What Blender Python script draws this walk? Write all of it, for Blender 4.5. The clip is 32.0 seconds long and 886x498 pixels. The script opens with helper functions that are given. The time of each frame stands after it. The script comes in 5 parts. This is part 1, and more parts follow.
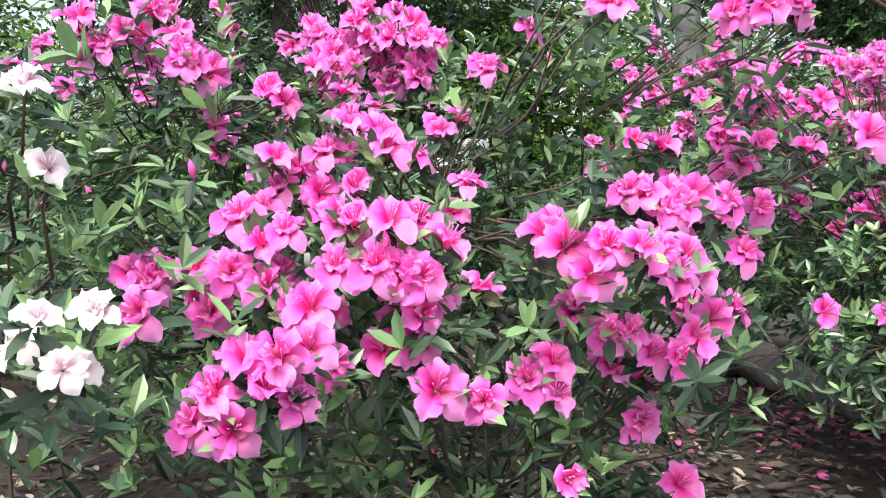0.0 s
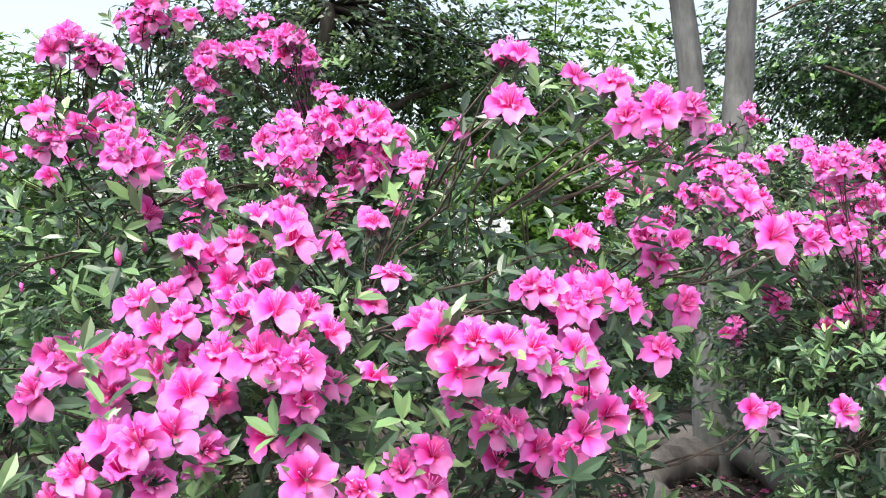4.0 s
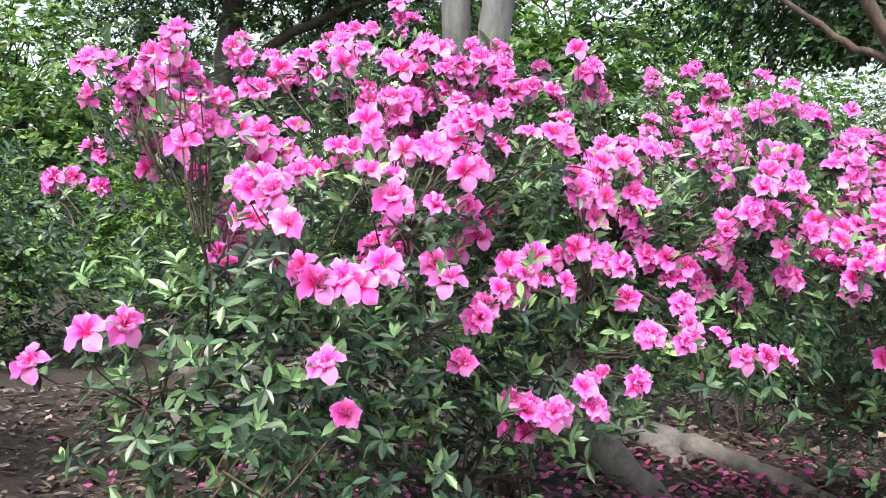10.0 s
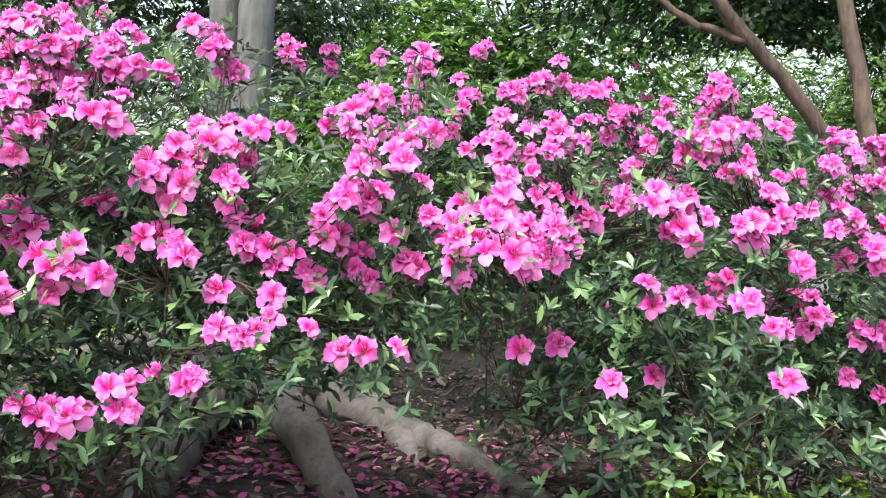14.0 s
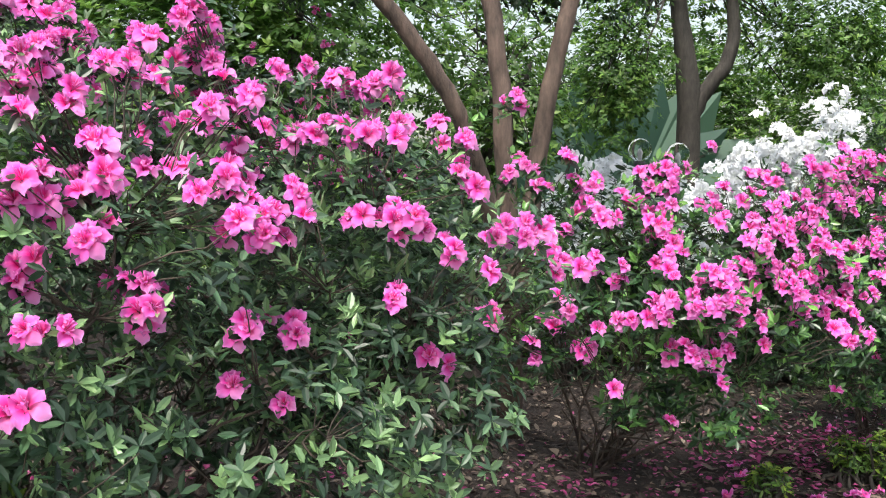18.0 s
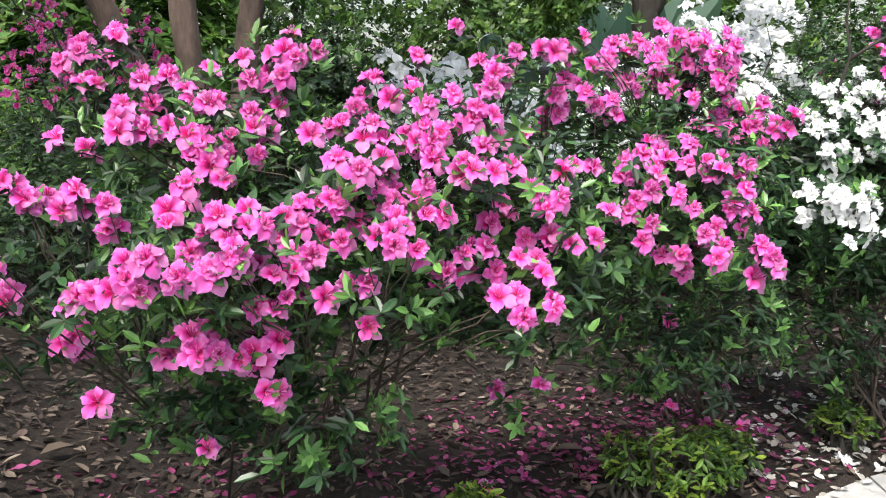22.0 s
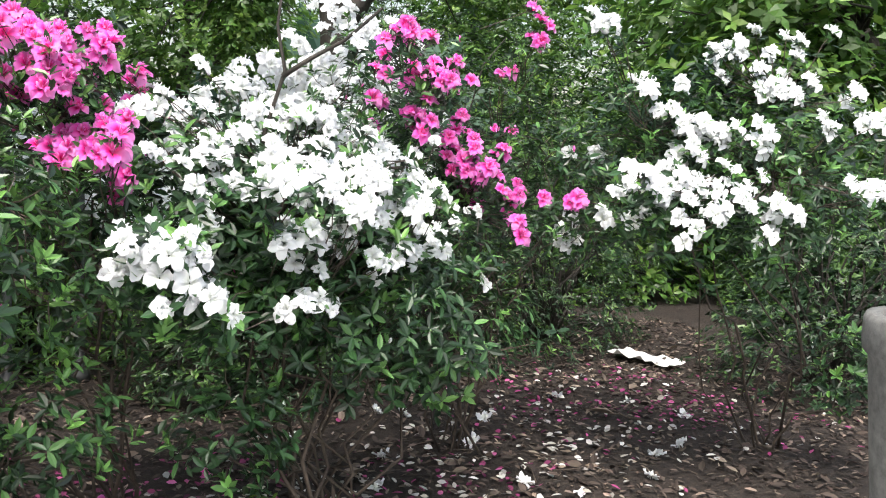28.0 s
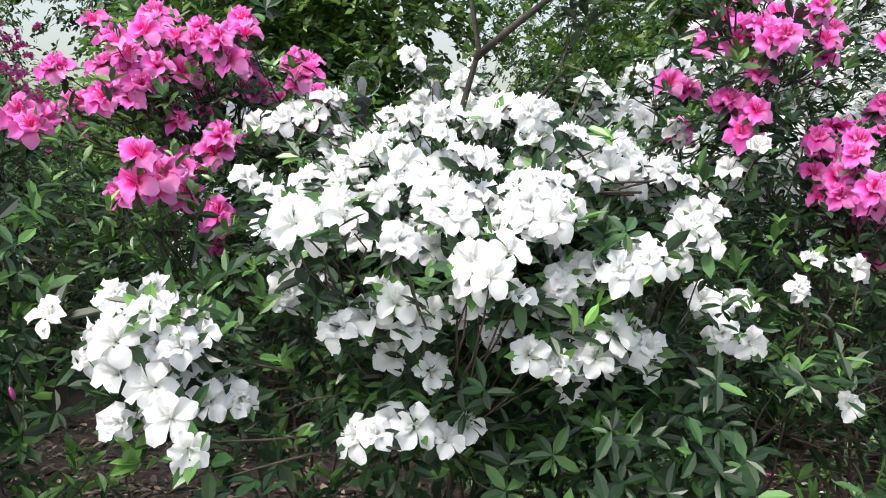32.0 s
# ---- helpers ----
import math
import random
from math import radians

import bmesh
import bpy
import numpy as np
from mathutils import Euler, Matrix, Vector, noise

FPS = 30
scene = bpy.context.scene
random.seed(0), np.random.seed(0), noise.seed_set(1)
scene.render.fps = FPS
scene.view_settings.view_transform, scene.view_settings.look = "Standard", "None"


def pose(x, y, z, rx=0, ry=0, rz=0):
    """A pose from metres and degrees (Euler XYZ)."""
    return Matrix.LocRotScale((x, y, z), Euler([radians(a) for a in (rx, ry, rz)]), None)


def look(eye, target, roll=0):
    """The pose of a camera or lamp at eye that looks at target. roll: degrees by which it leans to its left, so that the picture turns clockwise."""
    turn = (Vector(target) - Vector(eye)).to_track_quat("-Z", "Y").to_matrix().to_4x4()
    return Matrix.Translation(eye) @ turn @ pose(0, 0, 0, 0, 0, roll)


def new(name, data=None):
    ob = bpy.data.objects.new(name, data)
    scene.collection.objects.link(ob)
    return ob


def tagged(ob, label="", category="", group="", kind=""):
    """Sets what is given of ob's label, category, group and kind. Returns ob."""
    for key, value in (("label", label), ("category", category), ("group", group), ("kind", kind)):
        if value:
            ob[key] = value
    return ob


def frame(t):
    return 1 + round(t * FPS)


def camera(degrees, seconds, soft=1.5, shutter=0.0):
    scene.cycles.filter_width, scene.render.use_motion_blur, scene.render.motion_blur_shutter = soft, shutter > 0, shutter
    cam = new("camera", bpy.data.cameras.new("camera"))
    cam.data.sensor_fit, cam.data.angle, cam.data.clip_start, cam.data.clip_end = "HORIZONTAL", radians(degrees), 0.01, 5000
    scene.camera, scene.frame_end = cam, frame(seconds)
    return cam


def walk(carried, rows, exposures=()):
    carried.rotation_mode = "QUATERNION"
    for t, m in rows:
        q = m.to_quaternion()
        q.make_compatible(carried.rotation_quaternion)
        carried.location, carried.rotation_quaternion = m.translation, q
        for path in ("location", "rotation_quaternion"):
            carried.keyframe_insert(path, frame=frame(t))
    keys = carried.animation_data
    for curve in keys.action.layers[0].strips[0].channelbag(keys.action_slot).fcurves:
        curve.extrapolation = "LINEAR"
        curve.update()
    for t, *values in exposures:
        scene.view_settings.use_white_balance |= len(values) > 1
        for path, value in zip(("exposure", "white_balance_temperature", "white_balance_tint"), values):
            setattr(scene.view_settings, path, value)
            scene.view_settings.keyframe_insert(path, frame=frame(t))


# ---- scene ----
cam = camera(55.18, 32.0, 1.1)
PATH = [
    (0.0, pose(-0.000, -0.000, 1.339, 88.19, 1.07, 0.00)),
    (0.5, pose(0.146, -0.010, 1.342, 88.32, 0.30, -0.32)),
    (1.0, pose(0.162, -0.020, 1.338, 88.42, 0.18, 0.58)),
    (1.5, pose(0.184, -0.021, 1.337, 89.01, -0.04, 1.87)),
    (2.0, pose(0.202, -0.019, 1.343, 89.69, -0.45, 2.87)),
    (2.5, pose(0.210, -0.029, 1.346, 91.11, -0.48, 3.66)),
    (4.5, pose(0.251, -0.035, 1.347, 94.22, 0.12, 2.52)),
    (5.0, pose(0.311, -0.029, 1.343, 94.07, 0.70, -2.00)),
    (5.5, pose(0.435, 0.053, 1.335, 93.48, 1.24, -8.21)),
    (6.0, pose(0.607, 0.204, 1.351, 92.70, 1.22, -13.59)),
    (6.5, pose(0.720, 0.311, 1.349, 91.67, 1.17, -14.95)),
    (7.0, pose(0.927, 0.366, 1.352, 91.05, 0.63, -14.24)),
    (7.5, pose(1.140, 0.388, 1.343, 90.72, -0.08, -13.82)),
    (8.0, pose(1.322, 0.456, 1.342, 90.68, -0.40, -13.06)),
    (8.5, pose(1.526, 0.608, 1.348, 90.44, -0.70, -12.28)),
    (9.0, pose(1.708, 0.637, 1.357, 90.06, -0.74, -2.47)),
    (9.5, pose(1.928, 0.596, 1.361, 89.82, -1.53, 7.25)),
    (10.0, pose(2.079, 0.628, 1.349, 89.61, -1.97, 9.81)),
    (10.5, pose(2.178, 0.670, 1.360, 89.70, -2.20, 10.57)),
    (11.0, pose(2.292, 0.640, 1.366, 89.69, -2.16, 11.47)),
    (11.5, pose(2.373, 0.627, 1.363, 89.61, -2.13, 12.26)),
    (12.0, pose(2.476, 0.627, 1.353, 89.43, -1.84, 12.19)),
    (12.5, pose(2.603, 0.736, 1.340, 89.15, -1.53, 10.35)),
    (13.0, pose(2.732, 0.883, 1.361, 89.16, -1.31, 9.82)),
    (13.5, pose(2.890, 0.948, 1.360, 89.23, -0.88, 9.78)),
    (14.0, pose(3.140, 0.986, 1.357, 89.18, -0.75, 10.19)),
    (14.5, pose(3.348, 1.041, 1.345, 89.29, -0.14, 10.35)),
    (16.5, pose(3.898, 1.449, 1.377, 88.11, -0.62, 6.03)),
    (17.0, pose(4.106, 1.525, 1.367, 87.60, -1.20, 4.75)),
    (17.5, pose(4.320, 1.709, 1.380, 86.80, -2.07, -0.66)),
    (18.0, pose(4.484, 1.848, 1.388, 86.74, -1.19, -0.63)),
    (18.5, pose(4.757, 1.995, 1.389, 86.29, -1.19, 0.30)),
    (19.0, pose(5.007, 2.094, 1.392, 86.12, -1.24, 0.92)),
    (19.5, pose(5.243, 2.345, 1.380, 85.82, -1.63, -1.87)),
    (20.0, pose(5.427, 2.522, 1.370, 84.36, -1.36, -2.54)),
    (20.5, pose(5.690, 2.670, 1.355, 83.28, -1.35, -2.27)),
    (21.0, pose(5.893, 2.827, 1.330, 82.01, -0.86, -1.89)),
    (21.5, pose(6.082, 3.069, 1.330, 81.62, -0.41, -0.66)),
    (22.0, pose(6.162, 3.184, 1.340, 81.64, -0.03, 2.37)),
    (22.5, pose(6.333, 3.248, 1.319, 81.74, -0.65, 7.51)),
    (23.0, pose(6.443, 3.345, 1.310, 81.57, -0.63, 10.24)),
    (23.5, pose(6.466, 3.377, 1.320, 81.57, -0.70, 11.88)),
    (24.0, pose(6.487, 3.381, 1.323, 81.76, -0.61, 13.25)),
    (24.5, pose(6.482, 3.393, 1.322, 82.23, -0.48, 14.30)),
    (25.0, pose(6.467, 3.447, 1.317, 82.69, -0.71, 11.50)),
    (25.5, pose(6.616, 3.537, 1.323, 82.80, -1.47, 5.09)),
    (26.0, pose(6.879, 3.574, 1.340, 83.08, -2.19, -0.60)),
    (26.5, pose(7.079, 3.609, 1.353, 83.76, -2.38, -5.79)),
    (28.5, pose(8.015, 4.130, 1.338, 84.31, -2.53, -10.48)),
    (29.0, pose(8.138, 4.340, 1.354, 85.72, -2.98, -5.31)),
    (29.5, pose(8.296, 4.515, 1.348, 85.53, -2.39, 1.98)),
    (30.0, pose(8.486, 4.719, 1.329, 85.26, -1.92, 8.37)),
    (30.5, pose(8.571, 5.009, 1.299, 85.72, -1.67, 10.66)),
    (31.0, pose(8.592, 5.190, 1.328, 85.48, -1.38, 15.55)),
    (31.5, pose(8.599, 5.255, 1.331, 85.36, -0.83, 22.49)),
    (32.0, pose(8.610, 5.246, 1.335, 85.31, -0.66, 25.63)),
]

walk(cam, PATH, [(0.0, 1.12), (2.0, 1.25), (5.0, 1.2), (9.0, 1.42), (12.0, 1.5), (15.0, 1.38), (18.0, 1.02), (21.0, 0.92), (23.0, 1.02), (25.0, 1.25), (28.0, 1.1), (29.0, 1.1), (31.0, 0.85), (32.0, 0.8)])

# ---- light ----
SUN_UP, SUN_TURN = 62, 200
world = bpy.data.worlds.new("sky")
scene.world = world
world.use_nodes = True
wn = world.node_tree.nodes
sky = wn.new("ShaderNodeTexSky")
sky.sky_type = "NISHITA"
sky.sun_disc = False
sky.sun_elevation = radians(SUN_UP)
sky.sun_rotation = radians(SUN_TURN)
sky.air_density, sky.dust_density, sky.ozone_density = 1.6, 5.0, 1.0
wn["Background"].inputs[1].default_value = 0.15
haze = wn.new("ShaderNodeHueSaturation")
haze.inputs["Saturation"].default_value = 0.65
world.node_tree.links.new(sky.outputs[0], haze.inputs["Color"])
world.node_tree.links.new(haze.outputs[0], wn["Background"].inputs[0])
sun = new("sun", bpy.data.lights.new("sun", "SUN"))
sun.data.energy, sun.data.angle, sun.data.color = 2.1, radians(22), (1.0, 0.96, 0.9)
sun.matrix_world = look((0, 0, 20), (0 + 6 * math.sin(radians(SUN_TURN)) * -1, 6 * math.cos(radians(SUN_TURN)) * -1, 20 - 6 * math.tan(radians(SUN_UP))))


# ---- materials ----
def material(name, rough=0.6):
    m = bpy.data.materials.new(name)
    m.use_nodes = True
    n, l = m.node_tree.nodes, m.node_tree.links
    b = n["Principled BSDF"]
    b.inputs["Roughness"].default_value = rough
    return m, n, l, b


def ramp(n, stops):
    r = n.new("ShaderNodeValToRGB")
    e = r.color_ramp.elements
    while len(e) < len(stops):
        e.new(0.5)
    for k, (p, c) in zip(e, stops):
        k.position, k.color = p, (*c, 1)
    return r


def noise_tex(n, scale, detail=4, rough=0.6):
    t = n.new("ShaderNodeTexNoise")
    t.inputs["Scale"].default_value, t.inputs["Detail"].default_value, t.inputs["Roughness"].default_value = scale, detail, rough
    return t


def mix(n, l, kind, fac, a, b):
    x = n.new("ShaderNodeMix")
    x.data_type, x.blend_type = "RGBA", kind
    for sock, v in ((x.inputs[0], fac), (x.inputs[6], a), (x.inputs[7], b)):
        if isinstance(v, bpy.types.NodeSocket):
            l.new(v, sock)
        else:
            sock.default_value = v if isinstance(v, (int, float)) else (*v, 1)
    return x.outputs[2]


def bump(n, l, b, height, strength, distance=0.01):
    k = n.new("ShaderNodeBump")
    k.inputs["Strength"].default_value, k.inputs["Distance"].default_value = strength, distance
    l.new(height, k.inputs["Height"])
    l.new(k.outputs[0], b.inputs["Normal"])


def through_light(m, n, l, b, colour, amount):
    """Lets part of the light pass through a thin leaf or petal."""
    t = n.new("ShaderNodeBsdfTranslucent")
    l.new(colour, t.inputs[0])
    s = n.new("ShaderNodeMixShader")
    s.inputs[0].default_value = amount
    l.new(b.outputs[0], s.inputs[1])
    l.new(t.outputs[0], s.inputs[2])
    l.new(s.outputs[0], n["Material Output"].inputs[0])


def leaf_material(name, old, mid, young, rough=0.42, pass_through=0.25):
    m, n, l, b = material(name, rough)
    a = n.new("ShaderNodeAttribute")
    a.attribute_name = "tone"
    g = n.new("ShaderNodeNewGeometry")
    r = ramp(n, [(0.0, old), (0.5, mid), (1.0, young)])
    l.new(a.outputs["Fac"], r.inputs[0])
    h = n.new("ShaderNodeHueSaturation")
    l.new(r.outputs[0], h.inputs["Color"])
    v = n.new("ShaderNodeMapRange")
    v.inputs[3].default_value, v.inputs[4].default_value = 0.6, 1.35
    l.new(g.outputs["Random Per Island"], v.inputs[0])
    l.new(v.outputs[0], h.inputs["Value"])
    t = noise_tex(n, 60)
    c = mix(n, l, "MULTIPLY", 0.35, h.outputs[0], t.outputs["Color"])
    l.new(c, b.inputs["Base Color"])
    through_light(m, n, l, b, c, pass_through)
    return m


def petal_material(name, edge, middle, throat, vary):
    m, n, l, b = material(name, 0.55)
    a = n.new("ShaderNodeAttribute")
    a.attribute_name = "reach"
    r = ramp(n, [(0.0, throat), (0.2, throat), (0.5, middle), (0.92, edge)])
    s = noise_tex(n, 90, 3)
    ad = n.new("ShaderNodeMath")
    ad.operation = "MULTIPLY_ADD"
    l.new(s.outputs[0], ad.inputs[0])
    ad.inputs[1].default_value = 0.18
    l.new(a.outputs["Fac"], ad.inputs[2])
    sub = n.new("ShaderNodeMath")
    sub.operation = "SUBTRACT"
    l.new(ad.outputs[0], sub.inputs[0])
    sub.inputs[1].default_value = 0.09
    l.new(sub.outputs[0], r.inputs[0])
    o = n.new("ShaderNodeObjectInfo")
    g = n.new("ShaderNodeNewGeometry")
    h = n.new("ShaderNodeHueSaturation")
    v = n.new("ShaderNodeMapRange")
    v.inputs[3].default_value, v.inputs[4].default_value = 1 - vary, 1 + vary * 0.6
    l.new(o.outputs["Random"], v.inputs[0])
    l.new(v.outputs[0], h.inputs["Value"])
    v2 = n.new("ShaderNodeMapRange")
    v2.inputs[3].default_value, v2.inputs[4].default_value = 0.82, 1.06
    l.new(g.outputs["Random Per Island"], v2.inputs[0])
    l.new(v2.outputs[0], h.inputs["Saturation"])
    l.new(r.outputs[0], h.inputs["Color"])
    l.new(h.outputs[0], b.inputs["Base Color"])
    through_light(m, n, l, b, h.outputs[0], 0.35)
    return m


def bark_material(name, dark, light, scale, strength, rough=0.85):
    m, n, l, b = material(name, rough)
    co = n.new("ShaderNodeTexCoord")
    mp = n.new("ShaderNodeMapping")
    mp.inputs["Scale"].default_value = (1, 1, 0.25)
    l.new(co.outputs["Object"], mp.inputs[0])
    t1, t2 = noise_tex(n, scale, 6, 0.7), noise_tex(n, scale * 0.16, 3)
    l.new(mp.outputs[0], t1.inputs[0])
    l.new(co.outputs["Object"], t2.inputs[0])
    r = ramp(n, [(0.3, dark), (0.7, light)])
    l.new(t1.outputs[0], r.inputs[0])
    r2 = ramp(n, [(0.35, (0.45, 0.45, 0.42)), (0.65, (1.0, 1.0, 1.0))])
    l.new(t2.outputs[0], r2.inputs[0])
    l.new(mix(n, l, "MULTIPLY", 0.8, r.outputs[0], r2.outputs[0]), b.inputs["Base Color"])
    bump(n, l, b, t1.outputs[0], strength, 0.02)
    return m


def plain_material(name, a, c, scale, rough, strength=0.3):
    m, n, l, b = material(name, rough)
    co = n.new("ShaderNodeTexCoord")
    t1, t2 = noise_tex(n, scale, 6, 0.7), noise_tex(n, scale * 0.08, 3)
    for t in (t1, t2):
        l.new(co.outputs["Object"], t.inputs[0])
    r = ramp(n, [(0.3, a), (0.7, c)])
    l.new(t1.outputs[0], r.inputs[0])
    r2 = ramp(n, [(0.35, (0.62, 0.62, 0.62)), (0.65, (1.0, 1.0, 1.0))])
    l.new(t2.outputs[0], r2.inputs[0])
    l.new(mix(n, l, "MULTIPLY", 0.8, r.outputs[0], r2.outputs[0]), b.inputs["Base Color"])
    bump(n, l, b, t1.outputs[0], strength, 0.008)
    return m


AZALEA_LEAF = leaf_material("azalea_leaf", (0.015, 0.034, 0.02), (0.08, 0.16, 0.083), (0.3, 0.49, 0.2), 0.33, 0.2)
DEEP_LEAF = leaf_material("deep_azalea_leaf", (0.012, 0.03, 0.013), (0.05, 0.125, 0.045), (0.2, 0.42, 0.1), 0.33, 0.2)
BROAD_LEAF = leaf_material("broad_leaf", (0.013, 0.034, 0.015), (0.046, 0.102, 0.036), (0.15, 0.28, 0.065), 0.4, 0.25)
BRIGHT_LEAF = leaf_material("bright_leaf", (0.05, 0.12, 0.02), (0.11, 0.24, 0.04), (0.26, 0.42, 0.08), 0.45, 0.45)
GOLD_LEAF = leaf_material("gold_leaf", (0.04, 0.1, 0.02), (0.13, 0.25, 0.035), (0.34, 0.47, 0.06), 0.45, 0.35)
PALM_LEAF = leaf_material("palm_leaf", (0.03, 0.07, 0.05), (0.06, 0.13, 0.09), (0.12, 0.22, 0.14), 0.4, 0.3)
PINK = petal_material("pink_petal", (0.95, 0.29, 0.79), (0.92, 0.11, 0.56), (0.87, 0.035, 0.32), 0.22)
WHITE = petal_material("white_petal", (0.93, 0.94, 0.97), (0.92, 0.93, 0.95), (0.88, 0.9, 0.86), 0.03)
PALE = petal_material("pale_petal", (0.9, 0.86, 0.88), (0.88, 0.81, 0.85), (0.82, 0.55, 0.66), 0.04)
TWIG = bark_material("twig_bark", (0.035, 0.026, 0.02), (0.12, 0.09, 0.07), 40, 0.4)
GREY_BARK = bark_material("grey_bark", (0.085, 0.088, 0.088), (0.21, 0.215, 0.215), 18, 0.7)
BROWN_BARK = bark_material("brown_bark", (0.035, 0.024, 0.02), (0.2, 0.14, 0.11), 16, 0.9)
DARK_BARK = bark_material("dark_bark", (0.02, 0.018, 0.015), (0.07, 0.06, 0.05), 20, 0.7)
CONCRETE = plain_material("concrete", (0.36, 0.36, 0.35), (0.5, 0.5, 0.49), 30, 0.85)
POT_STONE = plain_material("weathered_concrete", (0.1, 0.1, 0.095), (0.24, 0.24, 0.23), 20, 0.9, 0.6)
STAMEN = plain_material("stamen", (0.75, 0.2, 0.4), (0.85, 0.4, 0.5), 50, 0.5)


def soil_material():
    m, n, l, b = material("soil", 0.95)
    co = n.new("ShaderNodeTexCoord")
    t1, t2, t3 = noise_tex(n, 38, 8, 0.75), noise_tex(n, 2.2, 4), noise_tex(n, 9, 5)
    for t in (t1, t2, t3):
        l.new(co.outputs["Object"], t.inputs[0])
    r = ramp(n, [(0.3, (0.012, 0.009, 0.007)), (0.55, (0.036, 0.026, 0.02)), (0.78, (0.1, 0.075, 0.058))])
    l.new(t1.outputs[0], r.inputs[0])
    r2 = ramp(n, [(0.38, (0.5, 0.46, 0.42)), (0.62, (1.0, 0.95, 0.9))])
    l.new(t2.outputs[0], r2.inputs[0])
    l.new(mix(n, l, "MULTIPLY", 0.9, r.outputs[0], r2.outputs[0]), b.inputs["Base Color"])
    s = n.new("ShaderNodeMath")
    s.operation = "ADD"
    l.new(t1.outputs[0], s.inputs[0])
    l.new(t3.outputs[0], s.inputs[1])
    bump(n, l, b, s.outputs[0], 0.8, 0.03)
    return m


SOIL = soil_material()
LITTER = leaf_material("dead_leaf", (0.02, 0.013, 0.011), (0.08, 0.056, 0.044), (0.34, 0.27, 0.21), 0.75, 0.1)
FALLEN_PINK = leaf_material("fallen_pink_petal", (0.16, 0.02, 0.08), (0.36, 0.045, 0.18), (0.72, 0.17, 0.42), 0.6, 0.2)
FALLEN_WHITE = leaf_material("fallen_white_petal", (0.45, 0.42, 0.36), (0.7, 0.68, 0.64), (0.84, 0.83, 0.82), 0.6, 0.2)


# ---- mesh helpers ----
def rng(seed):
    return np.random.default_rng(seed)


def mesh_of(name, verts, faces, mat, smooth=False, **attrs):
    me = bpy.data.meshes.new(name)
    me.from_pydata([tuple(v) for v in np.asarray(verts, float).tolist()], [], [tuple(f) for f in faces])
    me.materials.append(mat)
    for key, vals in attrs.items():
        me.attributes.new(key, "FLOAT", "POINT").data.foreach_set("value", np.asarray(vals, np.float32))
    if smooth:
        me.polygons.foreach_set("use_smooth", [True] * len(me.polygons))
    me.update()
    return me


def part(name, me, parent, label="", kind=""):
    ob = new(name, me)
    ob.parent = parent
    return tagged(ob, label=label, kind=kind)


def thing(name, x, y, z, label, category, group="", kind=""):
    ob = new(name)
    ob.empty_display_size = 0.1
    ob.matrix_basis = pose(x, y, z)
    return tagged(ob, label, category, group, kind)


def frames_from(normals, spin):
    """Rotation matrices whose z axis is the normal, turned about it by spin."""
    z = normals / np.linalg.norm(normals, axis=1)[:, None]
    h = np.where(np.abs(z[:, 2:3]) > 0.95, np.array([[1.0, 0, 0]]), np.array([[0, 0, 1.0]]))
    x = np.cross(h, z)
    x /= np.linalg.norm(x, axis=1)[:, None]
    y = np.cross(z, x)
    c, s = np.cos(spin)[:, None], np.sin(spin)[:, None]
    return np.stack([x * c + y * s, y * c - x * s, z], axis=2)


# a leaf along +x, folded along its midrib and drooping at the tip
LEAF_V = np.array([(0, 0, 0), (0.34, 0.14, 0.045), (0.34, -0.14, 0.045), (0.7, 0.13, 0.02), (0.7, -0.13, 0.02), (1.0, 0, -0.06)])
LEAF_F = [(0, 5, 3, 1), (0, 2, 4, 5)]


FAR_V = np.array([(0, 0, 0), (0.5, 0.17, 0.03), (0.5, -0.17, 0.03), (1.0, 0, -0.06)])
FAR_F = [(0, 2, 1), (1, 2, 3)]


def leaves(name, where, turn, size, tone, mat, wide=1.0, far=False):
    """One mesh of many leaves: places, rotation matrices, lengths and tones."""
    k, shape, faces = len(where), FAR_V if far else LEAF_V, FAR_F if far else LEAF_F
    c = len(shape)
    t = shape * np.array([1, wide, 1])
    v = np.einsum("nij,mj->nmi", turn, t) * size[:, None, None] + where[:, None, :]
    f = [tuple(i * c + j for j in q) for i in range(k) for q in faces]
    return mesh_of(name, v.reshape(-1, 3), f, mat, tone=np.repeat(tone, c))


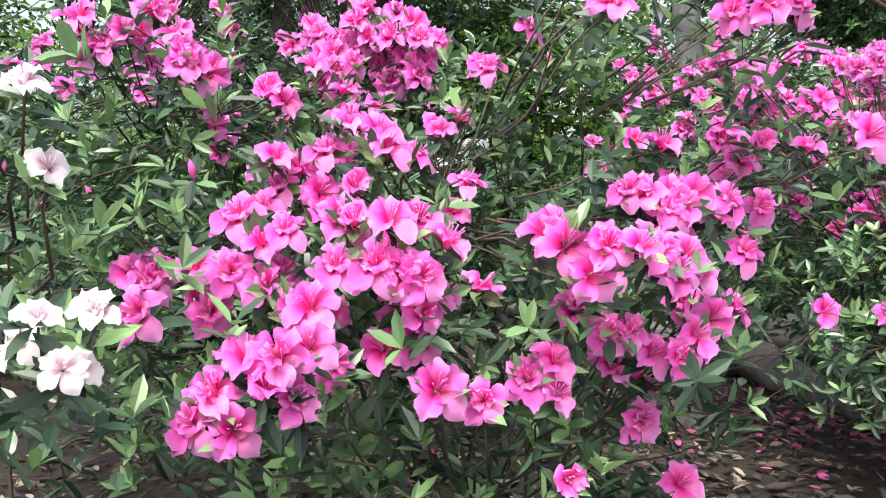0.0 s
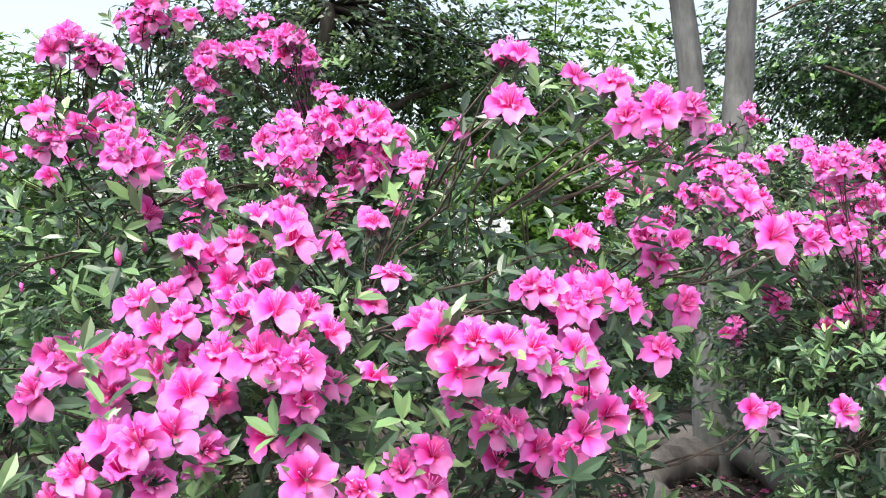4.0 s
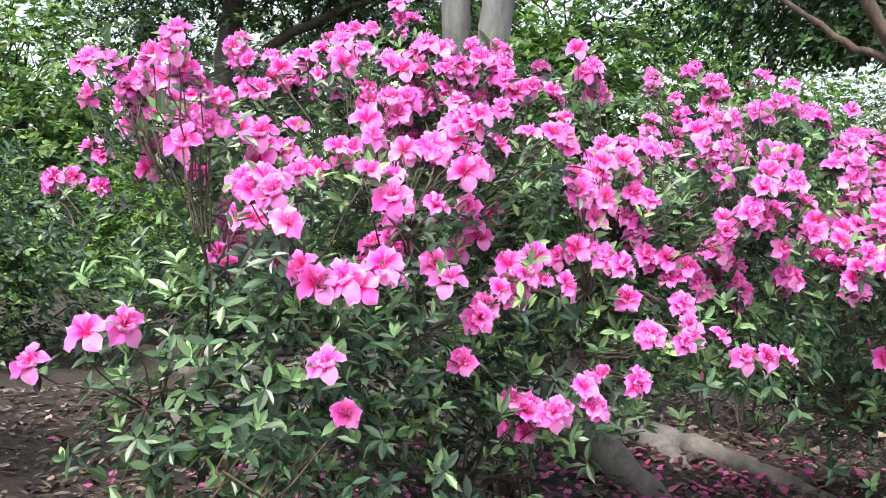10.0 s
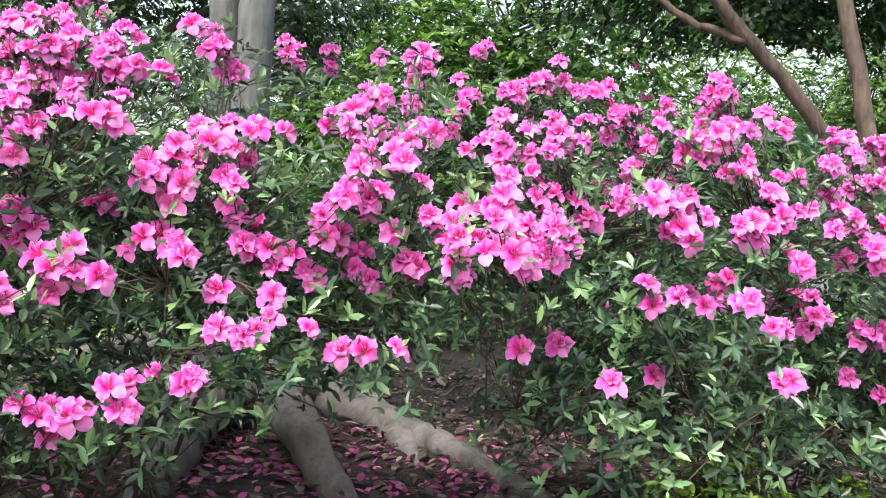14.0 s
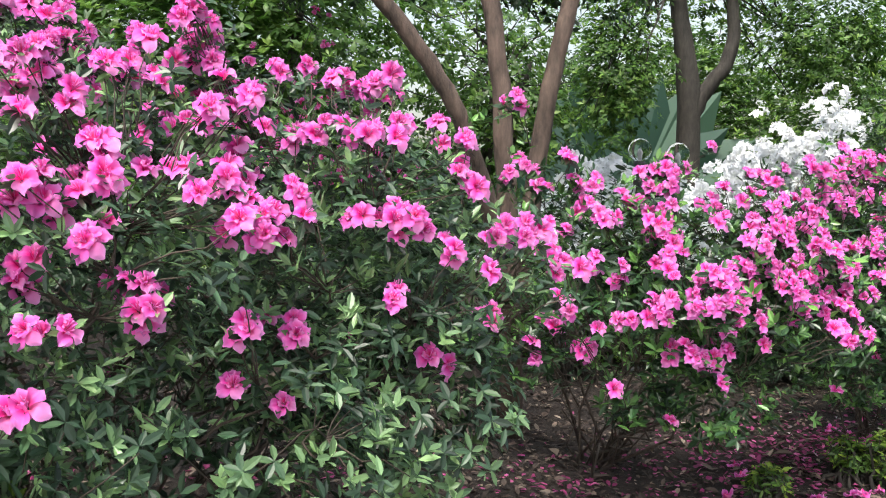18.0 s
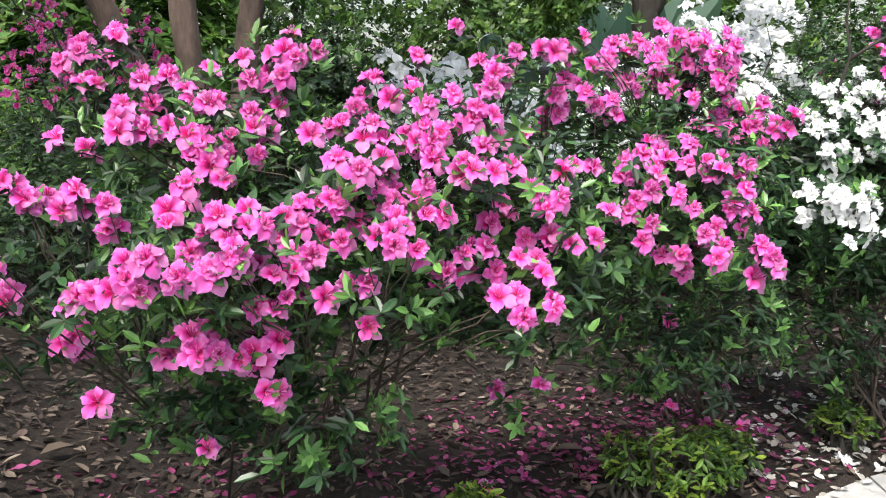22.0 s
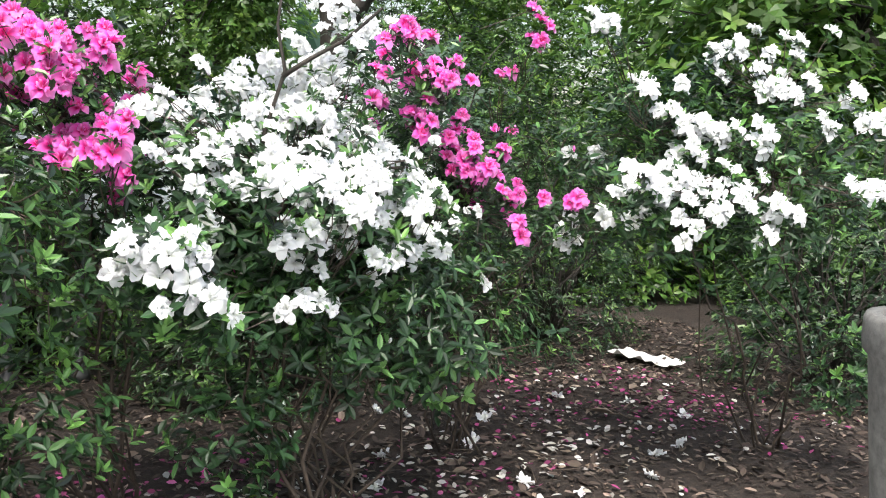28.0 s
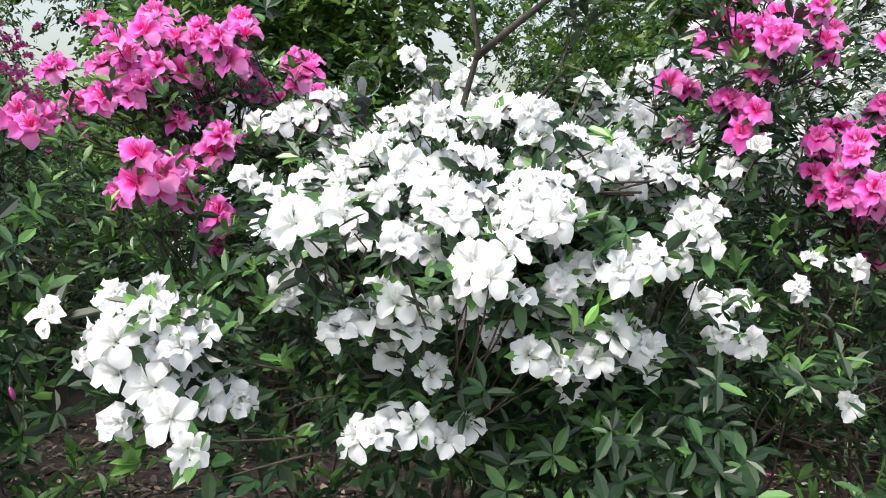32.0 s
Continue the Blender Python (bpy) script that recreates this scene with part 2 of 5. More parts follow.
def whorls(name, tips, normals, r, count, size, mat, young=0.3, droop=0.25, wide=1.0, spread=0.25, far=False):
    """Whorls of leaves round shoot tips."""
    n = len(tips)
    base = frames_from(normals, r.uniform(0, 6.28, n))
    k = count
    where, turn, sz, tone = [], [], [], []
    fresh = r.random(n) < young
    for j in range(k):
        a = 2 * math.pi * j / k + r.uniform(-0.3, 0.3, n)
        up = np.where(fresh, r.uniform(0.35, 1.05, n), r.uniform(-0.3, 0.65, n)) - droop
        d = np.stack([np.cos(a) * np.cos(up), np.sin(a) * np.cos(up), np.sin(up)], 1)
        d = np.einsum("nij,nj->ni", base, d)
        side = np.cross(base[:, :, 2], d)
        side /= np.linalg.norm(side, axis=1)[:, None] + 1e-9
        side += r.normal(0, spread, (n, 3))
        side -= d * np.sum(side * d, 1)[:, None]
        side /= np.linalg.norm(side, axis=1)[:, None] + 1e-9
        nz = np.cross(d, side)
        turn.append(np.stack([d, side, nz], 2))
        where.append(tips - base[:, :, 2] * (r.uniform(0, 0.03, n) * (j % 3))[:, None])
        sz.append(size * r.uniform(0.6, 1.15, n))
        tone.append(np.clip(np.where(fresh, r.normal(0.74, 0.17, n), r.normal(0.24, 0.19, n)), 0, 1))
    return leaves(name, np.concatenate(where), np.concatenate(turn), np.concatenate(sz), np.concatenate(tone), mat, wide, far)


class Tubes:
    """Collects tapered tubes into one mesh."""

    def __init__(self):
        self.v, self.f = [], []

    def add(self, pts, radii, sides=4, rough=0.0, r=None):
        p = np.asarray(pts, float)
        d = np.gradient(p, axis=0)
        d /= np.linalg.norm(d, axis=1)[:, None] + 1e-9
        h = np.array([0.31, 0.17, 0.94]) if abs(d[0][2]) < 0.9 else np.array([1.0, 0.2, 0])
        b = len(self.v)
        for i, (q, w, rad) in enumerate(zip(p, d, radii)):
            x = np.cross(h, w)
            x /= np.linalg.norm(x) + 1e-9
            y = np.cross(w, x)
            for s in range(sides):
                a = 2 * math.pi * s / sides
                k = rad * (1 + (r.uniform(-rough, rough) if rough else 0))
                self.v.append(q + (x * math.cos(a) + y * math.sin(a)) * k)
        for i in range(len(p) - 1):
            for s in range(sides):
                t = (s + 1) % sides
                self.f.append((b + i * sides + s, b + i * sides + t, b + (i + 1) * sides + t, b + (i + 1) * sides + s))
        self.f.append(tuple(b + (len(p) - 1) * sides + s for s in range(sides)))
        self.f.append(tuple(b + s for s in reversed(range(sides))))

    def mesh(self, name, mat):
        return mesh_of(name, self.v, self.f, mat, smooth=True)


def bend(a, b, r, steps=4, wobble=0.06, sag=0.0):
    """A crooked line from a to b."""
    a, b = np.asarray(a, float), np.asarray(b, float)
    t = np.linspace(0, 1, steps + 1)[:, None]
    p = a + (b - a) * t
    p[1:-1] += r.normal(0, wobble, (steps - 1, 3)) * np.linalg.norm(b - a)
    p[:, 2] -= sag * np.sin(math.pi * t[:, 0]) * np.linalg.norm(b - a)
    return p


# ---- ground ----
def smooth(x):
    x = min(1.0, max(0.0, x))
    return x * x * (3 - 2 * x)


def path_edge(x):
    """y of the path's edge on the bed's side."""
    pts = [(-30, -2.0), (-3, -0.6), (0, 0.45), (2, 1.75), (3.5, 3.05), (5, 4.4), (6.9, 5.95), (7.8, 6.55), (9.0, 7.15), (9.9, 7.2), (12, 6.6), (40, 4.0)]
    for (xa, ya), (xb, yb) in zip(pts, pts[1:]):
        if x <= xb:
            return ya + (yb - ya) * (x - xa) / (xb - xa)
    return pts[-1][1]


def ground_z(x, y):
    z = 0.5 - 0.58 * smooth((x - 2.6 + 0.35 * (min(y, 9) - 3.5)) / 4.2)
    z -= 0.3 * smooth((path_edge(x) - y) / 1.6) * smooth((6 - x) / 3)
    if y > 9:
        z -= 0.3 * smooth((y - 9) / 12) * smooth((6 - x) / 4)
    return z


def build_ground():
    xs = np.concatenate([np.linspace(-400, -4, 12), np.arange(-3.6, 13, 0.12), np.linspace(13.5, 420, 12)])
    ys = np.concatenate([np.linspace(-400, -3, 10), np.arange(-2.6, 12, 0.12), np.linspace(12.6, 700, 16)])
    r = rng(5)
    v = []
    for y in ys:
        for x in xs:
            near = -3.6 <= x <= 13 and -2.6 <= y <= 12
            lump = noise.noise((x * 1.7, y * 1.7, 3.1)) * 0.035 + noise.noise((x * 6, y * 6, 1.0)) * 0.012 if near else 0
            z = ground_z(x, y) + lump * smooth((y - path_edge(x)) / 0.3)
            if y < path_edge(x) - 0.1 and y > path_edge(x) - 5.4:
                z -= 0.06
            v.append((x, y, z))
    w = len(xs)
    f = [(j * w + i, j * w + i + 1, (j + 1) * w + i + 1, (j + 1) * w + i) for j in range(len(ys) - 1) for i in range(w - 1)]
    tagged(new("ground", mesh_of("ground", v, f, SOIL, True)), "brown garden soil with scattered leaf litter", "ground", kind="structure")


build_ground()


# ---- azaleas ----
def flower_mesh(name, petal_mat, seed, radius=0.04, openness=1.0, layers=1, tip=0.15):
    """Five broad rounded petals flaring from a funnel with a tuft of stamens, facing +z, the blotched petal towards +y."""
    r = rng(seed)
    v, f, reach = [], [], []
    cols, rows = 5, 7
    width = (0.08, 0.15, 0.27, 0.4, 0.46, 0.39, tip)
    for layer in range(layers):
        for k in range(5):
            a0 = math.pi / 2 + 2 * math.pi * (k + 0.5 * layer) / 5 + r.normal(0, 0.1)
            ph, tilt, big = r.uniform(0, 6.28), r.normal(0, 0.2), r.uniform(0.88, 1.12) * (1 - 0.3 * layer)
            upper = 0.5 + 0.5 * math.sin(a0)
            open_here = openness * (1 - 0.35 * layer) * (0.9 + 0.14 * (1 - upper))
            b = len(v)
            for i in range(rows):
                t = i / (rows - 1)
                out = radius * big * (0.06 + 1.06 * t ** 1.2 * open_here)
                up = radius * (0.46 * math.sin(min(t, 0.6) / 0.6 * math.pi / 2) - 0.62 * max(0, t - 0.5) ** 1.3 * open_here + tilt * t + 0.6 * (1 - open_here) * t)
                for j in range(cols):
                    u = j / (cols - 1) * 2 - 1
                    wave = 0.15 * radius * math.sin(4.2 * u + ph) * t + 0.05 * radius * math.sin(8 * t + 2 * ph + 2 * u)
                    rr = out - (u * u * (0.17 if i == rows - 1 else 0.07) * radius if i >= rows - 2 else 0) + (0.03 * radius * math.sin(7 * u + ph) if i == rows - 1 else 0)
                    side = u * radius * big * width[i]
                    z = up + ((0.32 - 0.34 * t) * (u * u - 0.3) - 0.03 * (abs(u) < 0.2)) * radius + wave
                    v.append((math.cos(a0) * rr - math.sin(a0) * side, math.sin(a0) * rr + math.cos(a0) * side, z))
                    reach.append(max(0.0, t - 0.2 * upper * (1 - abs(u)) * (t < 0.8) - 0.24 * (0.6 - abs(u)) * t))
            for i in range(rows - 1):
                for j in range(cols - 1):
                    q = b + i * cols + j
                    f.append((q, q + 1, q + cols + 1, q + cols))
    for k in range(5):
        a, l = r.uniform(0, 6.28), radius * r.uniform(0.7, 1.0)
        lean = r.uniform(0.1, 0.4)
        b = len(v)
        for t in (0.1, 0.6, 1.0):
            c = (math.cos(a) * lean * l * t, math.sin(a) * lean * l * t, l * t)
            for s in range(3):
                e = 2.1 * s
                w = 0.0011 if t < 1 else 0.0019
                v.append((c[0] + w * math.cos(e), c[1] + w * math.sin(e), c[2]))
                reach.append(0.8)
        for i in range(2):
            for s in range(3):
                t = (s + 1) % 3
                f.append((b + 3 * i + s, b + 3 * i + t, b + 3 * i + 3 + t, b + 3 * i + 3 + s))
        f.append((b + 6, b + 7, b + 8))
    return mesh_of(name, v, f, petal_mat, True, reach=reach)


def bud_mesh(name, petal_mat):
    v, f, reach = [], [], []
    prof = [(0.0, 0.0), (0.004, 0.004), (0.0075, 0.014), (0.006, 0.026), (0.001, 0.036)]
    for i, (rad, z) in enumerate(prof):
        for s in range(6):
            a = s * math.pi / 3 + i * 0.25
            v.append((rad * math.cos(a), rad * math.sin(a), z))
            reach.append(0.35 + 0.1 * i)
    for i in range(4):
        for s in range(6):
            t = (s + 1) % 6
            f.append((i * 6 + s, i * 6 + t, i * 6 + 6 + t, i * 6 + 6 + s))
    return mesh_of(name, v, f, petal_mat, True, reach=reach)


def flower_set(tag, mat, layers, tip=0.25):
    return [flower_mesh(tag + "_flower", mat, 11 + i, 0.05, o, ly, tip) for i, (o, ly) in enumerate(zip((1.05, 1.1, 0.98, 0.88, 0.5, 1.0), layers))]


PINKS, WHITES, PALES = flower_set("pink", PINK, (1, 2, 2, 1, 1, 2), 0.17), flower_set("white", WHITE, (1, 2, 1, 2, 1, 1), 0.27), flower_set("pale", PALE, (1, 1, 2, 1, 1, 2), 0.18)
PINK_BUD, WHITE_BUD = bud_mesh("pink_bud", PINK), bud_mesh("white_bud", WHITE)


def joined_flowers(name, meshes, mats, mat):
    """Many flowers as one mesh, for those far off or past counting."""
    v, f, reach, b = [], [], [], 0
    data = []
    for me in meshes:
        co = np.zeros(len(me.vertices) * 3)
        me.vertices.foreach_get("co", co)
        re = np.zeros(len(me.vertices), np.float32)
        me.attributes["reach"].data.foreach_get("value", re)
        data.append((co.reshape(-1, 3), re, [tuple(p.vertices) for p in me.polygons]))
    for k, m in mats:
        co, re, fa = data[k]
        a = np.array(m)
        v.append(co @ a[:3, :3].T + a[:3, 3])
        reach.append(re)
        f += [tuple(i + b for i in q) for q in fa]
        b += len(co)
    return mesh_of(name, np.concatenate(v), f, mat, True, reach=np.concatenate(reach))


def truss(at, face, r, count, size):
    """Poses of the flowers of one cluster round a shoot tip."""
    out = []
    base = frames_from(np.array([face]), np.array([r.uniform(0, 6.28)]))[0]
    for k in range(count):
        a = 2 * math.pi * k / count + r.uniform(-0.35, 0.35)
        lean = 0.3 if count == 1 else r.uniform(0.5, 1.1)
        d = base @ np.array([math.sin(lean) * math.cos(a), math.sin(lean) * math.sin(a), math.cos(lean)])
        place = np.array(at) + d * 0.048 * size + r.normal(0, 0.01, 3) - base[:, 2] * 0.012
        m3 = frames_from(np.array([d + r.normal(0, 0.12, 3)]), np.array([r.uniform(0, 6.28)]))[0]
        out.append(Matrix([[*(m3[i] * size * r.uniform(0.86, 1.1)), place[i]] for i in range(3)] + [[0, 0, 0, 1]]))
    return out


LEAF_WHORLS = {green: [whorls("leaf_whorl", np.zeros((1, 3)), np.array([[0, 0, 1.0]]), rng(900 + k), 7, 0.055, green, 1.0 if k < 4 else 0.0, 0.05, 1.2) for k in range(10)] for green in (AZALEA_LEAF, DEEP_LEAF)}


def azalea(name, base, lobes, sprays, seed, label, kinds=PINKS, bud=PINK_BUD, mat=PINK, fill=0.5, density=300, size=1.0, flowers_max=300, face=(0.2, -0.6, 0.75), leaf=0.052, stems=12, young=0.42, group="azaleas along the path", floor=0.18, fill_above=0.0, extra=0, wide=1.15, green=AZALEA_LEAF):
    """A flowering shrub: crooked stems from one base, whorled leaves over its lobes, and clusters of flowers at the given shoot tips."""
    r = rng(seed)
    bz = ground_z(*base)
    bush = thing(name, base[0], base[1], bz, label, "azalea", group)
    inv = Vector((base[0], base[1], bz))
    here = np.array(inv)
    tips = [np.array(p) for p in sprays]
    face = np.array(face) / np.linalg.norm(face)
    front = np.array([face[0], -0.85, 0.45])
    # more clusters between and beside the known ones
    known = np.array(sprays)
    for _ in range(int(fill * len(sprays))):
        p = known[int(r.integers(len(known)))]
        d = np.linalg.norm(known - p, axis=1)
        beside = np.nonzero((d > 0.06) & (d < 0.22))[0]
        if len(beside) and r.random() < 0.4:
            q = known[int(r.choice(beside))]
            s = p + (q - p) * r.uniform(0.3, 0.7) + r.normal(0, 0.03, 3) + np.array([0, r.uniform(0.0, 0.12), 0])
        else:
            s = p + r.normal(0, 0.034, 3) + np.array([0, 0.03, -0.005])
        if s[2] > max(fill_above, ground_z(s[0], s[1]) + 0.7):
            tips.append(s)
    centre = np.array([(x, y, z) for x, y, z, *_ in lobes])
    # leafy shoots over the lobes
    pos, nor = [], []
    for x, y, z, a, b, c in lobes:
        k = int(density * (a * b + b * c + a * c) / 0.9)
        d = r.normal(0, 1, (k, 3))
        d /= np.linalg.norm(d, axis=1)[:, None]
        s = r.uniform(0.45, 1.08, k)[:, None] ** 0.6
        lump = np.array([noise.noise((x + q[0] * 1.6, y + q[1] * 1.6, z + q[2] * 1.6)) for q in d])[:, None]
        p = np.array([x, y, z]) + d * s * np.array([a, b, c]) * (1 + 0.35 * lump)
        keep = np.array([q[2] > ground_z(q[0], q[1]) + floor + 0.25 * r.random() for q in p])
        pos.append(p[keep])
        nor.append((d * np.array([0.7, 0.7, 0.6]) + np.array([0, -0.1, 0.75]))[keep])
    pos, nor = np.concatenate(pos), np.concatenate(nor)
    # scattered flowers on the sunny side, above the lowest branches
    lit = np.nonzero((nor[:, 1] < 0.05) & (pos[:, 2] > max(fill_above, bz + 0.75)))[0]
    if extra and len(lit):
        far_off = [i for i in r.permutation(lit)[: 3 * extra] if np.min(np.linalg.norm(known - pos[i], axis=1)) < 0.4]
        tips += [pos[i] + np.array([0, -0.03, 0.02]) for i in far_off[:extra]]
    cl = np.array(tips)
    cn = face + r.normal(0, 0.22, (len(cl), 3))
    near = np.argmin(np.linalg.norm(cl[:, None] - centre[None], axis=2), axis=1)
    out = cl - centre[near]
    out /= np.linalg.norm(out, axis=1)[:, None] + 1e-6
    cn = cn + 0.55 * out
    cn /= np.linalg.norm(cn, axis=1)[:, None]
    # keep leafy shoots from standing right in front of flowers
    sel = np.ones(len(pos), bool)
    for way in ((-0.4, -0.91, 0.1), (0.0, -0.99, 0.12), (0.4, -0.91, 0.1)):
        for c in cl:
            q = pos - c
            ahead = q @ np.array(way)
            off = np.linalg.norm(q - ahead[:, None] * np.array(way), axis=1)
            sel &= ~((ahead > -0.03) & (ahead < 0.7) & (off < 0.06))
    pos, nor = pos[sel], nor[sel]
    # the shoots nearest to the path are pieces of their own
    order = np.argsort(pos[:, 1] - np.array([path_edge(x) for x in pos[:, 0]]) - 0.2 * pos[:, 2])
    near_path, rest = order[:130], order[130:]
    for p, q in zip(pos[near_path], nor[near_path]):
        m3 = frames_from(np.array([q]), np.array([r.uniform(0, 6.28)]))[0] * (leaf / 0.055)
        ob = part("leaf_whorl", LEAF_WHORLS[green][int(r.integers(0 if r.random() < young else 4, 10))], bush)
        ob.matrix_basis = Matrix([[*m3[i], p[i] - here[i]] for i in range(3)] + [[0, 0, 0, 1]])
    inner = np.repeat(cl, 2, axis=0) + r.normal(0, 0.06, (2 * len(cl), 3)) + np.array([0, 0.1, -0.09])
    inner = inner[[q[2] > ground_z(q[0], q[1]) + floor + 0.1 for q in inner]]
    lift = np.concatenate([pos[rest], cl - cn * 0.025, inner])
    part("foliage", whorls("foliage", lift - here, np.concatenate([nor[rest], cn, r.normal(0, 0.35, inner.shape) + np.array([0, -0.3, 0.8])]), r, 7, leaf, green, young, 0.05, wide), bush, "narrow green leaves in whorls", "stuff")
    # wood
    t = Tubes()
    nodes = []
    for k in range(stems):
        x, y, z, a, b, c = lobes[k % len(lobes)]
        g = np.array([r.uniform(-0.6, 0.6) * a + x, r.uniform(-0.6, 0.6) * b + y, z + r.uniform(-0.3, 0.75) * c])
        s = here + np.array([r.normal(0, 0.08), r.normal(0, 0.08), -0.03])
        p = bend(s, g, r, 8, 0.045, r.uniform(-0.16, 0.02))
        one = Tubes()
        one.add(p - here, np.linspace(0.0085, 0.0028, 9) * r.uniform(0.6, 1.2), 5)
        part("stem", one.mesh("stem", TWIG), bush)
        nodes += list(p[2:])
    nodes = np.array(nodes)
    for q in np.concatenate([cl, pos[:: 3]]):
        j = int(np.argmin(np.linalg.norm(nodes - q, axis=1) + 0.3 * np.maximum(0, nodes[:, 2] - q[2] + 0.05)))
        d = nodes[j] - q
        d = d * min(1.0, 0.26 / (np.linalg.norm(d) + 1e-6)) + np.array([0, 0, -0.03])
        p = bend(q + d, q - np.array([0, 0, 0.015]), r, 3, 0.05, 0.03)
        t.add(p - here, (0.0032, 0.0026, 0.0021, 0.0016), 3)
    part("twig_tangle", t.mesh("twig_tangle", TWIG), bush, "thin crooked brown twigs", "stuff")
    # flowers, each turned away from its neighbours
    made = []
    high = cl[:, 2].max() - bz
    for p in cl:
        q = p - cl
        by = q[np.linalg.norm(q, axis=1) < 0.12].mean(0)
        d = front + np.array([0, 0, 0.35 * (p[2] - bz) / high]) + 9 * by + r.normal(0, 0.16, 3)
        d /= np.linalg.norm(d)
        m3 = frames_from(np.array([d]), np.array([r.normal(0, 0.35)]))[0] * size * r.uniform(0.88, 1.12)
        at = p - d * 0.024 * size
        made.append((int(r.choice(len(kinds), p=[0.25, 0.22, 0.18, 0.18, 0.05, 0.12])), Matrix([[*m3[i], at[i]] for i in range(3)] + [[0, 0, 0, 1]])))
    for k, m in made[:flowers_max]:
        ob = part("flower", kinds[k], bush)
        ob.matrix_basis = Matrix.Translation(-inv) @ m
    if len(made) > flowers_max:
        part("flower_mass", joined_flowers("flower_mass", kinds, [(k, Matrix.Translation(-inv) @ m) for k, m in made[flowers_max:]], mat), bush, kind="stuff")
    for p in pos[r.choice(len(pos), min(14, len(pos)), replace=False)]:
        ob = part("bud", bud, bush)
        m3 = frames_from(np.array([[r.normal(0, 0.3), r.normal(0, 0.3), 1]]), np.array([0.0]))[0]
        ob.matrix_basis = Matrix([[*(m3[i] * 0.9), p[i] - here[i]] for i in range(3)] + [[0, 0, 0, 1]])
    return bush


# flower clusters, shrub by shrub: where the shoots end
THIRD = [(4.00, 5.10, 1.90), (4.16, 4.92, 1.84), (3.94, 4.85, 1.83), (4.35, 4.48, 1.78), (4.29, 4.56, 1.76), (4.14, 4.68, 1.76), (3.59, 4.22, 1.75), (3.59, 4.15, 1.75), (3.68, 4.12, 1.74), (3.35, 3.86, 1.74), (3.56, 3.84, 1.74), (3.02, 3.99, 1.72), (3.55, 3.79, 1.71), (3.51, 3.72, 1.70), (2.93, 3.58, 1.69), (4.01, 4.07, 1.67), (2.84, 3.46, 1.67), (3.03, 3.48, 1.67), (3.48, 3.89, 1.66), (3.06, 3.63, 1.65), (3.03, 3.59, 1.65), (2.87, 3.41, 1.64), (3.63, 3.88, 1.64), (2.81, 3.42, 1.64), (3.90, 4.05, 1.63), (3.92, 4.00, 1.62), (4.60, 4.92, 1.62), (4.21, 4.40, 1.62), (4.40, 4.42, 1.62), (4.38, 4.33, 1.62)]
THIRD += [(3.02, 3.41, 1.61), (3.26, 3.91, 1.61), (4.51, 4.93, 1.60), (3.86, 4.25, 1.60), (4.29, 4.23, 1.59), (3.72, 4.35, 1.59), (3.55, 3.77, 1.58), (4.58, 4.49, 1.58), (3.58, 3.72, 1.58), (4.15, 4.26, 1.57), (4.30, 4.18, 1.57), (4.07, 4.36, 1.56), (2.91, 3.27, 1.53), (2.90, 3.50, 1.53), (3.69, 3.84, 1.52), (3.70, 3.86, 1.52), (3.02, 3.58, 1.50), (3.95, 4.15, 1.50), (4.55, 4.24, 1.48), (2.90, 3.23, 1.48), (3.29, 3.47, 1.48), (3.38, 3.60, 1.48), (3.22, 3.65, 1.47), (3.30, 3.39, 1.46), (3.83, 3.99, 1.46), (3.79, 3.91, 1.46), (2.87, 3.38, 1.45), (3.02, 3.42, 1.44), (2.83, 3.33, 1.44), (3.70, 3.85, 1.44)]
THIRD += [(3.46, 3.54, 1.43), (4.61, 4.24, 1.43), (3.11, 3.63, 1.43), (3.64, 3.85, 1.43), (3.73, 3.82, 1.42), (2.93, 3.24, 1.41), (3.99, 3.96, 1.41), (3.02, 3.36, 1.41), (2.90, 3.06, 1.41), (3.94, 3.97, 1.41), (3.56, 3.59, 1.41), (4.14, 4.05, 1.40), (3.91, 3.92, 1.40), (2.78, 3.16, 1.40), (3.38, 3.46, 1.40), (3.68, 3.77, 1.40), (3.40, 3.51, 1.40), (2.97, 3.21, 1.40), (3.07, 3.25, 1.39), (3.04, 3.13, 1.39), (3.63, 3.71, 1.38), (4.08, 4.02, 1.36), (4.02, 3.94, 1.35), (4.16, 4.02, 1.35), (4.06, 3.97, 1.35), (4.44, 4.11, 1.35), (4.29, 4.15, 1.35), (4.38, 4.13, 1.34), (2.77, 3.15, 1.34), (4.02, 3.88, 1.34)]
THIRD += [(2.85, 3.31, 1.34), (2.80, 3.07, 1.33), (4.71, 4.50, 1.32), (3.02, 3.17, 1.32), (2.95, 3.03, 1.32), (3.05, 3.22, 1.31), (4.83, 4.53, 1.31), (4.07, 3.93, 1.30), (4.67, 4.33, 1.29), (4.76, 4.36, 1.29), (3.75, 3.64, 1.29), (4.66, 4.53, 1.28), (4.55, 4.18, 1.26), (4.87, 4.54, 1.21), (3.38, 3.47, 1.20), (4.93, 4.36, 1.20), (4.65, 4.22, 1.20), (3.56, 3.38, 1.20), (3.82, 3.81, 1.19), (3.52, 3.81, 1.19), (3.30, 3.41, 1.18), (3.69, 3.97, 1.18), (3.46, 3.55, 1.17), (4.38, 4.15, 1.12), (3.65, 3.57, 1.11), (3.82, 3.84, 1.10), (3.67, 3.61, 1.10), (3.81, 3.82, 1.09), (4.03, 3.94, 1.06), (2.94, 3.29, 1.06)]
